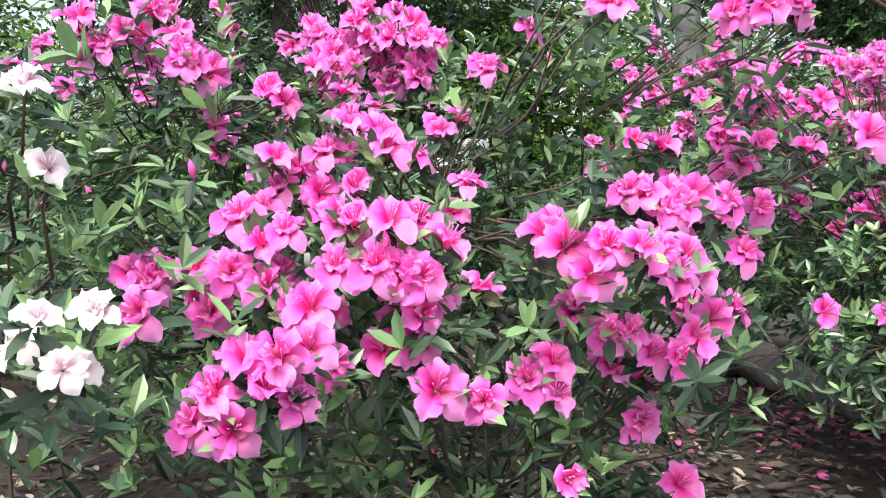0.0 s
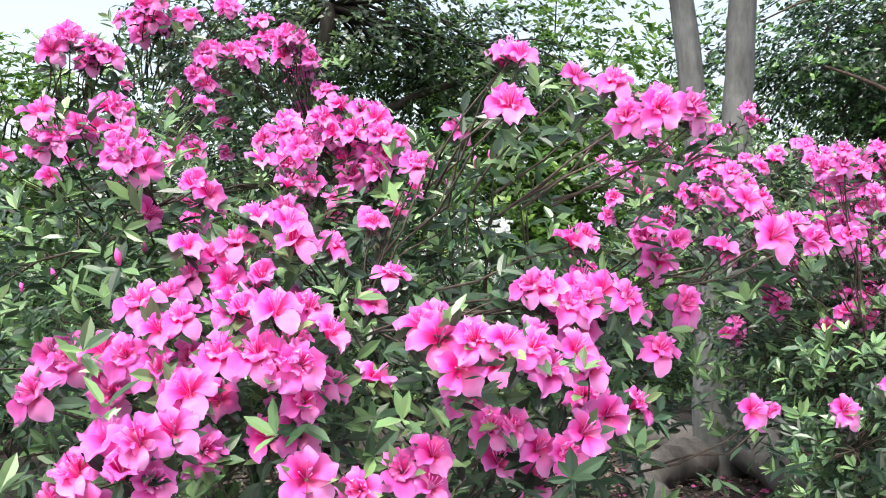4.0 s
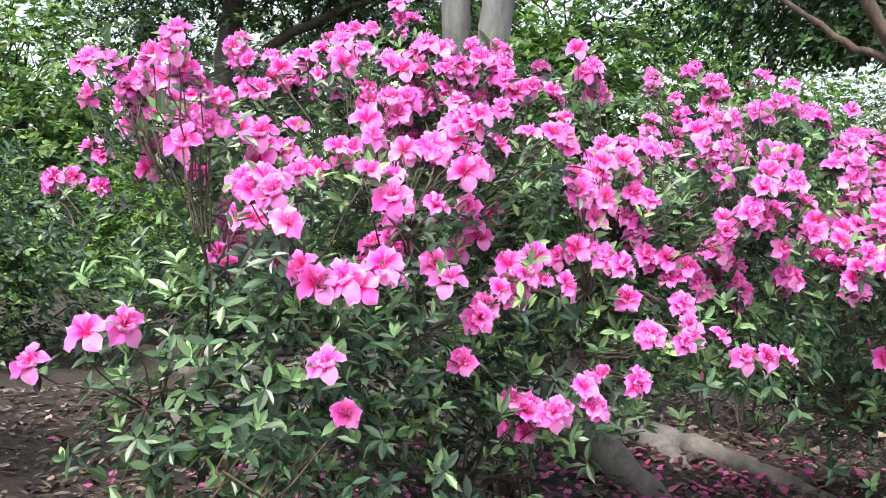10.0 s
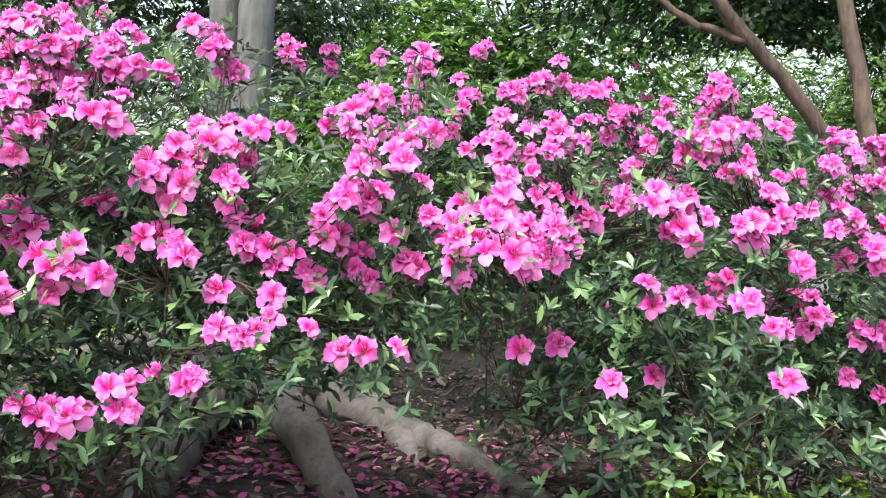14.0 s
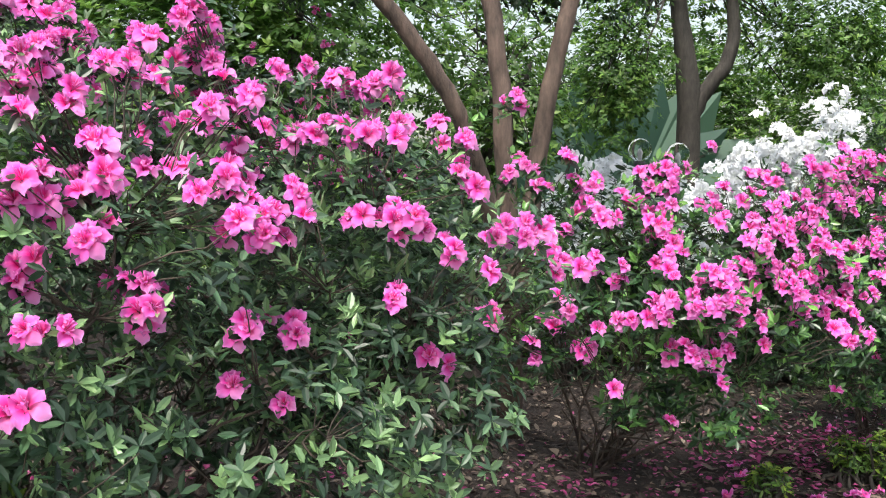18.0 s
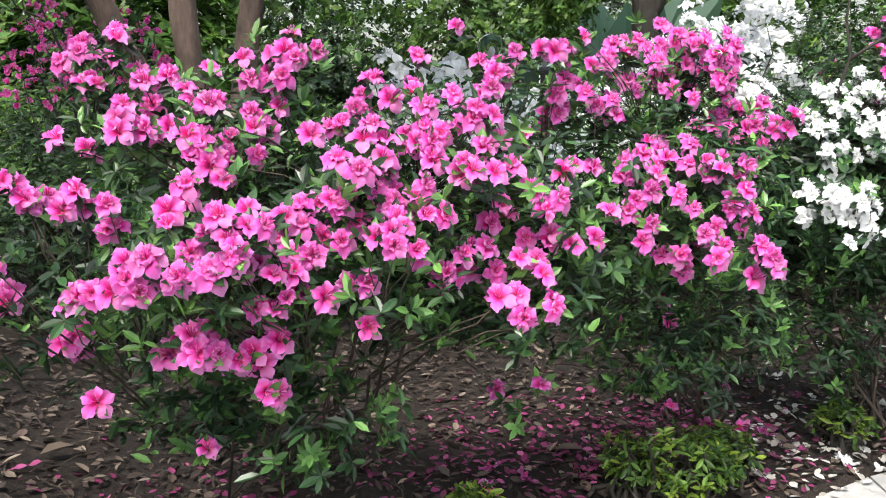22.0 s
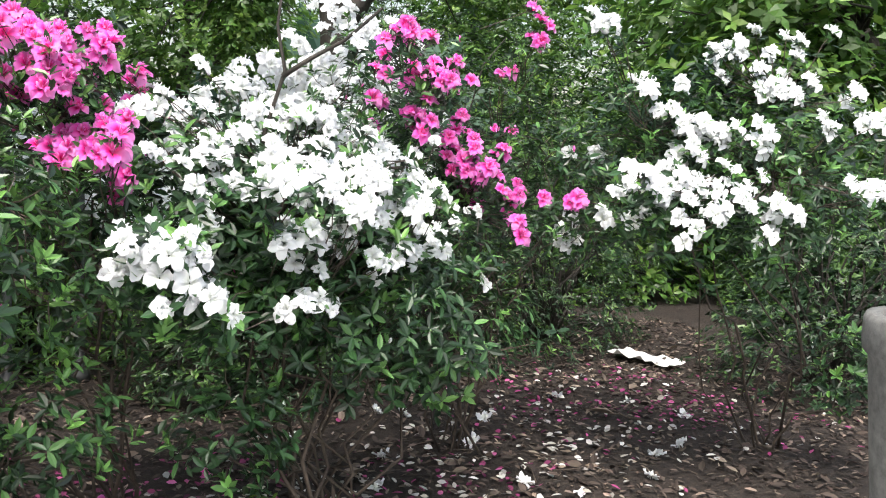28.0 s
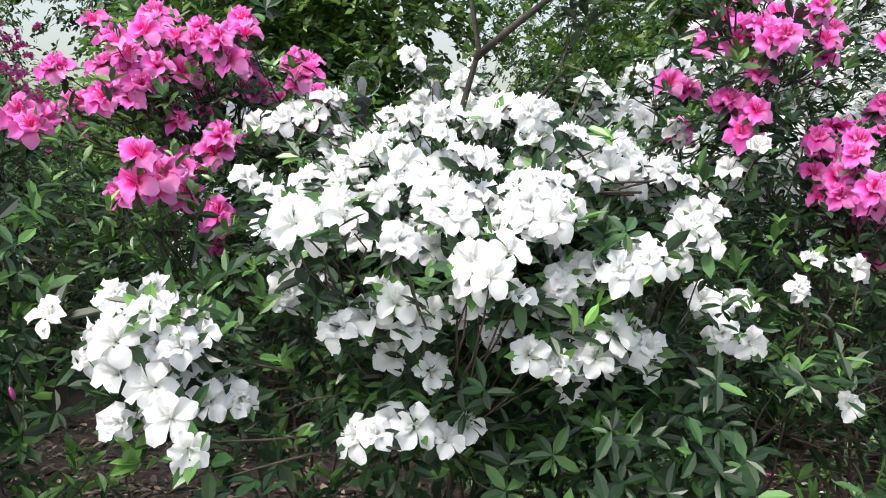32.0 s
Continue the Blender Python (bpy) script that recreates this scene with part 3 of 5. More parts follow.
THIRD += [(3.04, 3.49, 1.05), (4.13, 4.07, 1.03), (3.19, 3.30, 0.98), (3.69, 3.50, 0.97), (3.32, 3.57, 0.96), (3.66, 3.49, 0.96), (4.48, 4.35, 0.93), (3.98, 4.00, 0.91), (4.10, 4.06, 0.85)]
SECOND = [(1.01, 4.04, 2.21), (1.36, 3.69, 2.18), (1.00, 3.96, 2.18), (1.22, 3.74, 2.15), (1.69, 3.93, 2.13), (1.73, 3.97, 2.13), (1.21, 3.63, 2.13), (1.55, 3.63, 2.06), (2.31, 4.17, 2.06), (2.07, 3.80, 2.04), (2.55, 4.03, 2.02), (2.50, 3.87, 1.99), (2.02, 3.19, 1.95), (1.26, 3.37, 1.95), (2.62, 3.51, 1.93), (1.72, 3.08, 1.93), (1.00, 3.10, 1.90), (1.82, 3.14, 1.89), (1.80, 3.15, 1.89), (1.12, 3.30, 1.87), (2.30, 3.98, 1.86), (1.66, 3.00, 1.85), (1.13, 3.18, 1.85), (1.10, 3.13, 1.85), (1.53, 3.00, 1.85), (1.38, 2.93, 1.85), (1.69, 3.03, 1.85), (2.10, 3.33, 1.84), (1.82, 3.08, 1.84), (2.08, 3.31, 1.83)]
SECOND += [(1.90, 3.12, 1.82), (2.51, 3.84, 1.82), (1.96, 3.16, 1.82), (1.85, 3.10, 1.80), (1.72, 3.09, 1.79), (1.57, 3.05, 1.78), (0.89, 2.51, 1.78), (2.48, 3.46, 1.78), (1.65, 3.06, 1.77), (2.28, 3.69, 1.77), (1.53, 2.89, 1.75), (0.97, 2.63, 1.75), (1.19, 2.30, 1.75), (0.92, 2.41, 1.75), (2.41, 3.47, 1.75), (0.99, 2.56, 1.74), (1.14, 2.32, 1.74), (1.83, 2.93, 1.73), (1.29, 2.56, 1.71), (0.95, 2.59, 1.70), (2.56, 3.55, 1.69), (2.43, 3.37, 1.69), (1.22, 2.38, 1.69), (2.50, 3.44, 1.69), (2.66, 3.42, 1.68), (1.73, 2.84, 1.68), (1.08, 2.60, 1.66), (2.44, 3.37, 1.66), (1.01, 2.59, 1.66), (2.16, 3.13, 1.66)]
SECOND += [(2.69, 3.36, 1.66), (2.11, 3.07, 1.65), (2.30, 3.20, 1.65), (1.31, 2.76, 1.65), (1.92, 2.76, 1.64), (1.98, 2.78, 1.64), (2.00, 2.81, 1.64), (1.79, 2.66, 1.64), (0.83, 2.85, 1.64), (2.25, 3.08, 1.63), (2.62, 3.30, 1.63), (1.75, 2.69, 1.62), (1.16, 2.48, 1.61), (1.69, 2.72, 1.61), (1.56, 2.62, 1.61), (2.17, 3.02, 1.60), (1.31, 2.51, 1.60), (1.23, 2.40, 1.60), (1.08, 2.59, 1.60), (2.48, 3.32, 1.59), (0.60, 3.01, 1.59), (2.11, 2.95, 1.59), (1.77, 2.81, 1.59), (1.47, 2.60, 1.58), (1.68, 2.64, 1.58), (0.94, 2.67, 1.57), (2.65, 3.15, 1.56), (2.55, 3.07, 1.54), (1.81, 2.61, 1.54), (2.05, 2.96, 1.53)]
SECOND += [(1.39, 2.68, 1.53), (1.79, 2.56, 1.52), (0.52, 2.89, 1.51), (2.20, 3.05, 1.51), (1.41, 2.50, 1.51), (1.64, 2.48, 1.51), (2.07, 2.92, 1.51), (2.69, 3.19, 1.51), (1.14, 2.56, 1.50), (1.63, 2.31, 1.50), (2.05, 2.89, 1.50), (2.11, 2.98, 1.49), (2.51, 3.07, 1.48), (2.60, 3.11, 1.48), (1.79, 3.16, 1.46), (2.46, 3.15, 1.45), (1.44, 2.17, 1.44), (1.50, 2.11, 1.44), (1.75, 2.45, 1.44), (1.67, 2.41, 1.43), (2.71, 3.18, 1.42), (2.45, 3.07, 1.41), (1.78, 2.81, 1.41), (2.21, 3.09, 1.40), (2.24, 3.15, 1.39), (1.38, 2.32, 1.39), (1.13, 2.75, 1.39), (1.16, 2.73, 1.39), (2.43, 3.14, 1.36), (2.06, 2.95, 1.36)]
SECOND += [(2.04, 2.90, 1.35), (2.24, 3.06, 1.34), (2.46, 3.19, 1.33), (2.12, 2.92, 1.33), (2.51, 3.25, 1.32), (1.67, 2.29, 1.31), (2.17, 2.88, 1.31), (1.88, 2.73, 1.31), (1.53, 2.19, 1.30), (0.94, 3.12, 1.30), (2.64, 3.20, 1.30), (2.64, 3.24, 1.29), (1.68, 2.28, 1.29), (1.79, 2.39, 1.28), (1.61, 2.20, 1.28), (1.93, 2.71, 1.28), (2.39, 3.13, 1.27), (1.97, 2.74, 1.27), (2.50, 3.19, 1.27), (1.57, 2.17, 1.27), (2.03, 2.75, 1.26), (1.88, 2.82, 1.26), (1.08, 2.96, 1.26), (1.88, 2.59, 1.25), (2.33, 3.02, 1.21), (2.54, 3.34, 1.20), (1.85, 2.45, 1.19), (1.23, 2.09, 1.18), (1.18, 2.03, 1.17), (2.35, 2.97, 1.16)]
SECOND += [(0.98, 1.82, 1.14), (2.24, 2.91, 1.14), (1.61, 2.12, 1.13), (2.44, 3.01, 1.13), (2.25, 2.89, 1.13), (2.35, 2.89, 1.13), (2.33, 2.86, 1.12), (1.07, 2.03, 1.11), (1.79, 2.64, 1.07), (2.57, 3.05, 1.07), (2.64, 3.14, 1.07), (2.51, 3.05, 1.07), (2.22, 2.83, 1.03), (2.12, 2.83, 1.03), (2.08, 2.70, 1.02), (2.09, 2.77, 1.02), (2.21, 2.82, 1.01), (1.62, 2.23, 1.01), (1.91, 2.63, 0.99), (2.10, 2.71, 0.97), (1.95, 2.69, 0.97), (2.02, 2.68, 0.96), (2.12, 2.72, 0.96), (1.95, 2.64, 0.96), (2.01, 2.65, 0.96), (1.94, 2.69, 0.90), (1.90, 2.74, 0.89)]
FIRST = [(0.28, 1.40, 1.79), (0.38, 1.41, 1.75), (0.43, 1.32, 1.72), (-0.20, 1.90, 1.71), (0.17, 1.57, 1.70), (-0.18, 1.82, 1.69), (0.25, 1.34, 1.69), (0.47, 1.33, 1.68), (-0.45, 1.46, 1.68), (0.26, 1.28, 1.67), (-0.26, 1.74, 1.67), (0.55, 1.30, 1.67), (0.49, 1.27, 1.66), (0.44, 1.27, 1.65), (0.08, 1.61, 1.64), (0.09, 1.58, 1.63), (-0.41, 1.39, 1.61), (-0.38, 1.41, 1.60), (-0.28, 1.38, 1.56), (0.72, 1.65, 1.56), (0.72, 1.59, 1.56), (-0.20, 1.66, 1.55), (-0.17, 1.60, 1.54), (0.46, 2.02, 1.53), (-0.01, 1.64, 1.53), (-0.39, 1.47, 1.52), (-0.00, 1.61, 1.52), (0.88, 1.69, 1.49), (0.52, 1.58, 1.48), (-0.09, 1.68, 1.48)]
FIRST += [(0.37, 1.42, 1.47), (0.56, 1.48, 1.47), (0.69, 1.36, 1.47), (-0.18, 1.30, 1.46), (-0.08, 1.29, 1.46), (-0.04, 1.41, 1.46), (-0.25, 1.27, 1.45), (-0.09, 1.34, 1.45), (0.39, 1.43, 1.41), (-0.13, 1.28, 1.40), (-0.18, 1.28, 1.39), (0.29, 1.33, 1.39), (0.37, 1.36, 1.38), (-0.27, 1.25, 1.37), (0.45, 1.32, 1.37), (0.36, 1.33, 1.36), (0.02, 1.45, 1.36), (0.60, 1.59, 1.36), (-0.29, 1.19, 1.36), (-0.16, 1.17, 1.35), (-0.07, 1.13, 1.35), (-0.12, 1.14, 1.35), (-0.03, 1.18, 1.35), (0.13, 1.13, 1.33), (0.01, 1.13, 1.32), (-0.25, 1.16, 1.32), (0.25, 1.05, 1.31), (0.21, 1.07, 1.31), (0.16, 1.10, 1.31), (0.29, 1.10, 1.30)]
FIRST += [(0.36, 1.23, 1.29), (-0.14, 1.11, 1.29), (-0.09, 1.11, 1.29), (-0.36, 1.22, 1.29), (0.53, 1.48, 1.28), (-0.29, 1.15, 1.28), (0.19, 1.07, 1.27), (-0.06, 1.11, 1.27), (-0.03, 1.12, 1.27), (0.31, 1.12, 1.27), (-0.24, 1.15, 1.26), (-0.46, 1.32, 1.26), (0.06, 1.24, 1.25), (-0.00, 1.21, 1.24), (-0.41, 1.12, 1.23), (-0.33, 1.20, 1.22), (0.38, 1.35, 1.21), (0.47, 1.36, 1.20), (-0.16, 0.99, 1.20), (-0.23, 0.98, 1.19), (0.41, 1.28, 1.19), (-0.19, 0.96, 1.19), (0.23, 1.19, 1.18), (0.26, 1.20, 1.18), (-0.04, 1.14, 1.18), (-0.09, 1.16, 1.17), (0.37, 1.23, 1.17), (-0.14, 1.07, 1.16), (-0.20, 0.95, 1.16), (0.72, 1.59, 1.16)]
FIRST += [(0.15, 1.15, 1.15), (0.30, 1.21, 1.15), (-0.27, 0.97, 1.15), (-0.17, 0.97, 1.14), (0.34, 1.21, 1.14), (0.80, 1.76, 1.14), (0.11, 1.13, 1.13), (0.24, 1.22, 1.13), (-0.01, 1.07, 1.13), (-0.29, 0.95, 1.12), (0.15, 1.13, 1.11), (-0.24, 0.95, 1.11), (0.05, 1.13, 1.10), (0.30, 1.27, 1.09), (0.28, 1.21, 1.05), (0.16, 1.10, 1.00), (0.37, 1.33, 0.92)]
SECOND_BACK = [(1.78, 5.15, 2.31), (2.55, 5.17, 2.29), (2.36, 4.69, 2.14), (2.99, 4.80, 2.07), (2.51, 5.04, 2.05), (2.93, 4.57, 2.04), (3.65, 4.70, 2.03), (2.83, 4.68, 2.03), (3.68, 4.74, 2.02), (3.13, 4.84, 2.01), (2.80, 4.47, 1.97), (3.44, 4.84, 1.95), (3.67, 4.98, 1.92), (3.24, 4.61, 1.89), (3.65, 4.83, 1.86), (3.11, 4.27, 1.82)]
FOURTH = [(4.82, 5.35, 1.84), (6.07, 6.70, 1.74), (6.66, 6.40, 1.64), (6.51, 6.04, 1.63), (6.30, 6.23, 1.60), (5.10, 5.69, 1.60), (6.37, 6.05, 1.59), (6.41, 6.01, 1.58), (5.55, 5.86, 1.57), (5.57, 5.81, 1.57), (5.67, 5.83, 1.57), (4.93, 5.89, 1.56), (5.44, 5.80, 1.55), (6.56, 6.24, 1.55), (6.67, 6.49, 1.54), (4.84, 5.86, 1.54), (5.54, 5.94, 1.54), (6.21, 6.22, 1.54), (5.28, 5.99, 1.53), (6.22, 6.14, 1.52), (5.24, 5.73, 1.49), (5.15, 5.73, 1.49), (6.50, 6.15, 1.48), (5.50, 5.77, 1.48), (5.55, 5.75, 1.47), (5.01, 5.74, 1.47), (6.75, 6.40, 1.47), (5.97, 5.79, 1.47), (6.43, 6.06, 1.46), (6.64, 6.31, 1.45)]
FOURTH += [(6.53, 6.11, 1.45), (6.09, 5.71, 1.44), (6.17, 5.78, 1.44), (5.80, 5.85, 1.44), (6.63, 6.18, 1.43), (5.90, 5.72, 1.42), (5.35, 5.60, 1.41), (6.57, 6.17, 1.41), (5.41, 5.64, 1.41), (5.17, 5.55, 1.40), (5.79, 5.77, 1.39), (6.00, 5.63, 1.39), (5.51, 5.63, 1.38), (6.43, 6.08, 1.38), (6.40, 6.18, 1.38), (6.21, 5.58, 1.37), (6.15, 5.55, 1.36), (5.74, 5.60, 1.34), (5.52, 5.59, 1.34), (6.01, 5.59, 1.34), (5.25, 5.49, 1.33), (5.19, 5.46, 1.33), (5.39, 5.38, 1.33), (5.42, 5.34, 1.32), (5.71, 5.47, 1.32), (6.06, 5.56, 1.32), (4.98, 5.52, 1.31), (5.85, 5.48, 1.31), (6.31, 5.91, 1.31), (5.44, 5.40, 1.31)]
FOURTH += [(5.91, 5.51, 1.31), (5.99, 5.54, 1.30), (6.76, 6.19, 1.29), (5.07, 5.52, 1.28), (6.87, 6.03, 1.28), (5.80, 5.36, 1.26), (5.50, 5.43, 1.26), (5.43, 5.34, 1.26), (5.56, 5.51, 1.26), (6.04, 5.51, 1.25), (6.13, 5.44, 1.25), (6.72, 6.09, 1.25), (5.48, 5.32, 1.24), (6.89, 5.93, 1.23), (5.88, 5.36, 1.23), (6.15, 5.39, 1.23), (6.26, 5.64, 1.23), (6.21, 5.43, 1.22), (6.85, 5.99, 1.22), (6.46, 5.86, 1.22), (6.75, 6.00, 1.21), (4.97, 5.25, 1.21), (6.53, 5.91, 1.21), (6.93, 5.88, 1.21), (5.44, 5.25, 1.20), (5.15, 5.28, 1.18), (6.63, 5.90, 1.18), (6.32, 5.65, 1.17), (6.00, 5.37, 1.16), (5.91, 5.44, 1.16)]
FOURTH += [(5.79, 5.34, 1.15), (5.25, 5.23, 1.15), (5.03, 5.27, 1.15), (5.70, 5.32, 1.14), (5.59, 5.24, 1.14), (5.42, 5.17, 1.14), (6.70, 5.82, 1.14), (7.02, 5.92, 1.14), (6.41, 5.66, 1.13), (6.79, 5.84, 1.13), (5.12, 5.25, 1.13), (5.68, 5.27, 1.12), (6.23, 5.62, 1.12), (5.63, 5.13, 1.11), (5.43, 5.14, 1.11), (6.03, 5.36, 1.11), (5.96, 5.32, 1.11), (5.67, 5.14, 1.11), (6.08, 5.38, 1.11), (6.36, 5.64, 1.10), (5.58, 5.11, 1.10), (5.98, 5.28, 1.09), (6.56, 5.75, 1.09), (5.23, 5.27, 1.08), (6.63, 5.82, 1.08), (6.96, 5.90, 1.08), (5.91, 5.26, 1.07), (6.20, 5.62, 1.06), (5.62, 5.04, 1.06), (7.06, 5.97, 1.06)]
FOURTH += [(5.50, 5.09, 1.05), (5.96, 5.22, 1.05), (5.82, 5.30, 1.05), (4.97, 5.06, 1.04), (5.40, 5.09, 1.04), (5.70, 5.23, 1.03), (6.01, 5.29, 1.03), (5.35, 5.09, 1.03), (6.91, 5.86, 1.02), (5.75, 5.26, 1.02), (5.56, 5.02, 1.02), (6.19, 5.50, 1.01), (5.49, 5.03, 1.00), (6.37, 5.67, 1.00), (6.13, 5.45, 1.00), (6.44, 5.64, 1.00), (6.67, 5.78, 0.99), (5.72, 5.19, 0.99), (5.68, 5.15, 0.99), (7.04, 5.81, 0.98), (6.28, 5.52, 0.98), (5.39, 5.06, 0.96), (5.32, 5.07, 0.96), (5.26, 5.09, 0.95), (6.08, 5.42, 0.95), (4.71, 4.97, 0.95), (6.89, 5.75, 0.94), (5.88, 5.32, 0.94), (6.81, 5.88, 0.93), (6.35, 5.53, 0.93)]
FOURTH += [(5.80, 5.17, 0.93), (5.63, 5.15, 0.91), (5.15, 5.20, 0.90), (5.67, 5.18, 0.90), (4.98, 5.22, 0.90), (6.22, 5.45, 0.88), (6.27, 5.48, 0.88), (6.38, 5.45, 0.85), (4.88, 5.14, 0.85), (5.44, 5.16, 0.83), (5.68, 5.19, 0.82), (6.29, 5.44, 0.82), (5.88, 5.34, 0.82), (5.50, 5.09, 0.81), (5.55, 5.11, 0.80), (5.10, 5.26, 0.79), (5.59, 5.14, 0.78), (5.63, 5.19, 0.76), (5.65, 5.17, 0.69), (5.22, 5.17, 0.66), (6.90, 6.37, 0.60), (6.36, 5.69, 0.56), (5.47, 5.24, 0.52), (6.24, 6.23, 0.37)]
WHITES_AT = [(8.07, 7.04, 1.76), (7.49, 7.37, 1.68), (7.62, 7.43, 1.62), (7.65, 7.35, 1.60), (7.99, 7.39, 1.60), (7.36, 7.18, 1.56), (7.40, 7.08, 1.54), (7.43, 7.35, 1.52), (7.53, 7.27, 1.51), (7.78, 7.11, 1.51), (7.69, 7.14, 1.50), (7.97, 7.13, 1.50), (7.91, 7.07, 1.50), (7.85, 7.05, 1.49), (7.89, 7.00, 1.49), (7.72, 7.08, 1.49), (8.18, 7.61, 1.48), (7.30, 6.92, 1.47), (7.78, 6.96, 1.44), (7.97, 6.99, 1.43), (8.10, 7.15, 1.43), (8.41, 7.36, 1.42), (8.15, 7.21, 1.41), (7.67, 6.84, 1.40), (7.78, 6.80, 1.38), (7.99, 7.05, 1.38), (8.23, 7.20, 1.37), (7.60, 6.90, 1.37), (8.13, 7.05, 1.37), (7.90, 6.91, 1.37)]
WHITES_AT += [(8.16, 7.00, 1.37), (7.45, 7.01, 1.36), (8.14, 6.88, 1.35), (8.19, 7.05, 1.34), (7.40, 6.75, 1.34), (8.09, 6.82, 1.31), (7.51, 6.70, 1.31), (7.79, 6.67, 1.31), (8.07, 6.72, 1.30), (7.81, 6.36, 1.28), (7.92, 6.68, 1.28), (7.76, 6.43, 1.28), (8.31, 7.15, 1.27), (8.13, 6.69, 1.26), (8.03, 6.68, 1.25), (7.56, 6.63, 1.24), (7.96, 6.45, 1.24), (8.38, 6.88, 1.23), (8.09, 6.60, 1.22), (8.26, 6.83, 1.21), (8.32, 6.89, 1.21), (8.25, 6.74, 1.18), (8.07, 6.56, 1.18), (8.17, 6.78, 1.18), (8.14, 6.74, 1.16), (7.83, 6.62, 1.14), (8.09, 6.64, 1.14), (8.64, 7.49, 1.14), (7.91, 6.52, 1.13), (7.46, 6.43, 1.13)]
WHITES_AT += [(7.59, 6.65, 1.12), (7.39, 6.39, 1.12), (7.41, 6.22, 1.11), (7.56, 6.29, 1.11), (8.52, 7.35, 1.10), (7.86, 6.56, 1.10), (8.17, 6.84, 1.10), (8.03, 6.68, 1.09), (7.51, 6.33, 1.09), (8.33, 7.14, 1.09), (7.96, 6.72, 1.09), (8.12, 6.79, 1.08), (7.82, 6.47, 1.08), (7.60, 6.38, 1.07), (7.45, 6.31, 1.07), (7.53, 6.25, 1.07), (7.51, 6.33, 1.06), (7.57, 6.33, 1.04), (8.11, 6.65, 1.03), (7.46, 6.31, 1.02), (8.38, 7.09, 1.02), (8.20, 6.77, 1.01), (7.58, 6.35, 1.01), (8.21, 6.84, 1.00), (8.15, 6.75, 1.00), (8.44, 7.12, 1.00), (8.27, 6.91, 0.99), (7.58, 6.28, 0.99), (7.94, 6.61, 0.99), (7.60, 6.44, 0.97)]
WHITES_AT += [(7.64, 6.26, 0.95), (7.63, 6.37, 0.95), (7.58, 6.30, 0.94), (8.14, 6.80, 0.94), (7.65, 6.43, 0.94), (7.51, 6.27, 0.92), (7.89, 6.54, 0.91), (7.70, 6.24, 0.91), (7.94, 6.55, 0.90), (7.89, 6.49, 0.90), (7.98, 6.68, 0.88), (7.83, 6.51, 0.88), (7.97, 6.61, 0.87), (8.63, 7.26, 0.86)]
WHITE_FAR = [(9.19, 7.63, 1.98), (9.53, 7.19, 1.85), (9.46, 7.70, 1.78), (9.33, 7.35, 1.69), (9.40, 7.28, 1.61), (9.53, 7.25, 1.56), (9.87, 6.60, 1.56), (9.75, 7.11, 1.52), (9.48, 7.23, 1.46), (9.31, 7.90, 1.42), (9.41, 7.21, 1.35), (9.21, 7.05, 1.34), (9.51, 7.22, 1.32), (9.86, 6.62, 1.31), (9.69, 7.14, 1.30), (7.99, 6.84, 1.30), (9.28, 7.36, 1.29), (9.19, 7.32, 1.25), (9.80, 7.08, 1.25), (9.63, 7.21, 1.23), (9.31, 7.28, 1.17), (9.21, 7.50, 1.16), (9.77, 7.09, 1.16), (9.08, 7.56, 1.15), (9.51, 7.23, 1.14), (9.13, 7.73, 0.99)]
SIXTH = [(8.91, 7.74, 2.06), (8.48, 7.96, 1.93), (8.95, 7.73, 1.91), (8.40, 7.81, 1.91), (8.27, 7.29, 1.86), (8.25, 7.87, 1.82), (8.87, 7.91, 1.79), (8.20, 7.72, 1.75), (8.45, 7.53, 1.73), (8.54, 7.65, 1.71), (8.33, 7.55, 1.70), (8.45, 7.40, 1.69), (8.35, 7.84, 1.69), (8.44, 7.34, 1.66), (8.17, 7.51, 1.60), (8.69, 8.17, 1.58), (8.33, 7.46, 1.55), (8.34, 7.42, 1.54), (9.02, 8.44, 1.53), (8.59, 7.78, 1.50), (8.69, 8.00, 1.49), (8.18, 7.61, 1.48), (8.37, 7.40, 1.46), (8.53, 7.66, 1.46), (8.62, 7.53, 1.41), (8.77, 7.67, 1.40), (8.78, 7.65, 1.40), (8.52, 7.64, 1.37), (8.66, 7.42, 1.33), (8.59, 7.54, 1.31)]
SIXTH += [(8.66, 7.52, 1.30), (8.68, 7.69, 1.27), (8.67, 7.71, 1.25), (8.93, 7.89, 1.24), (9.07, 7.45, 1.22), (8.99, 7.69, 1.20), (8.79, 7.54, 1.20), (8.81, 7.45, 1.11)]
FIRST_BACK = [(-0.62, 2.66, 2.34), (-0.89, 2.57, 2.31), (-0.84, 2.48, 2.29), (-0.53, 2.81, 2.29), (-0.45, 2.73, 2.28), (-0.72, 2.54, 2.27), (-0.51, 3.07, 2.25), (-0.84, 2.61, 2.25), (-0.69, 2.68, 2.21), (-0.38, 2.77, 2.20), (-0.55, 2.63, 2.16), (-0.65, 2.50, 2.11), (-0.88, 2.08, 2.07), (-0.86, 2.20, 2.06), (-0.26, 2.43, 2.00), (-0.60, 2.35, 1.94), (-0.09, 2.39, 1.91), (-0.33, 2.23, 1.87), (-0.20, 2.27, 1.86), (-0.14, 2.28, 1.84), (-0.14, 2.15, 1.77), (-0.07, 2.21, 1.74)]
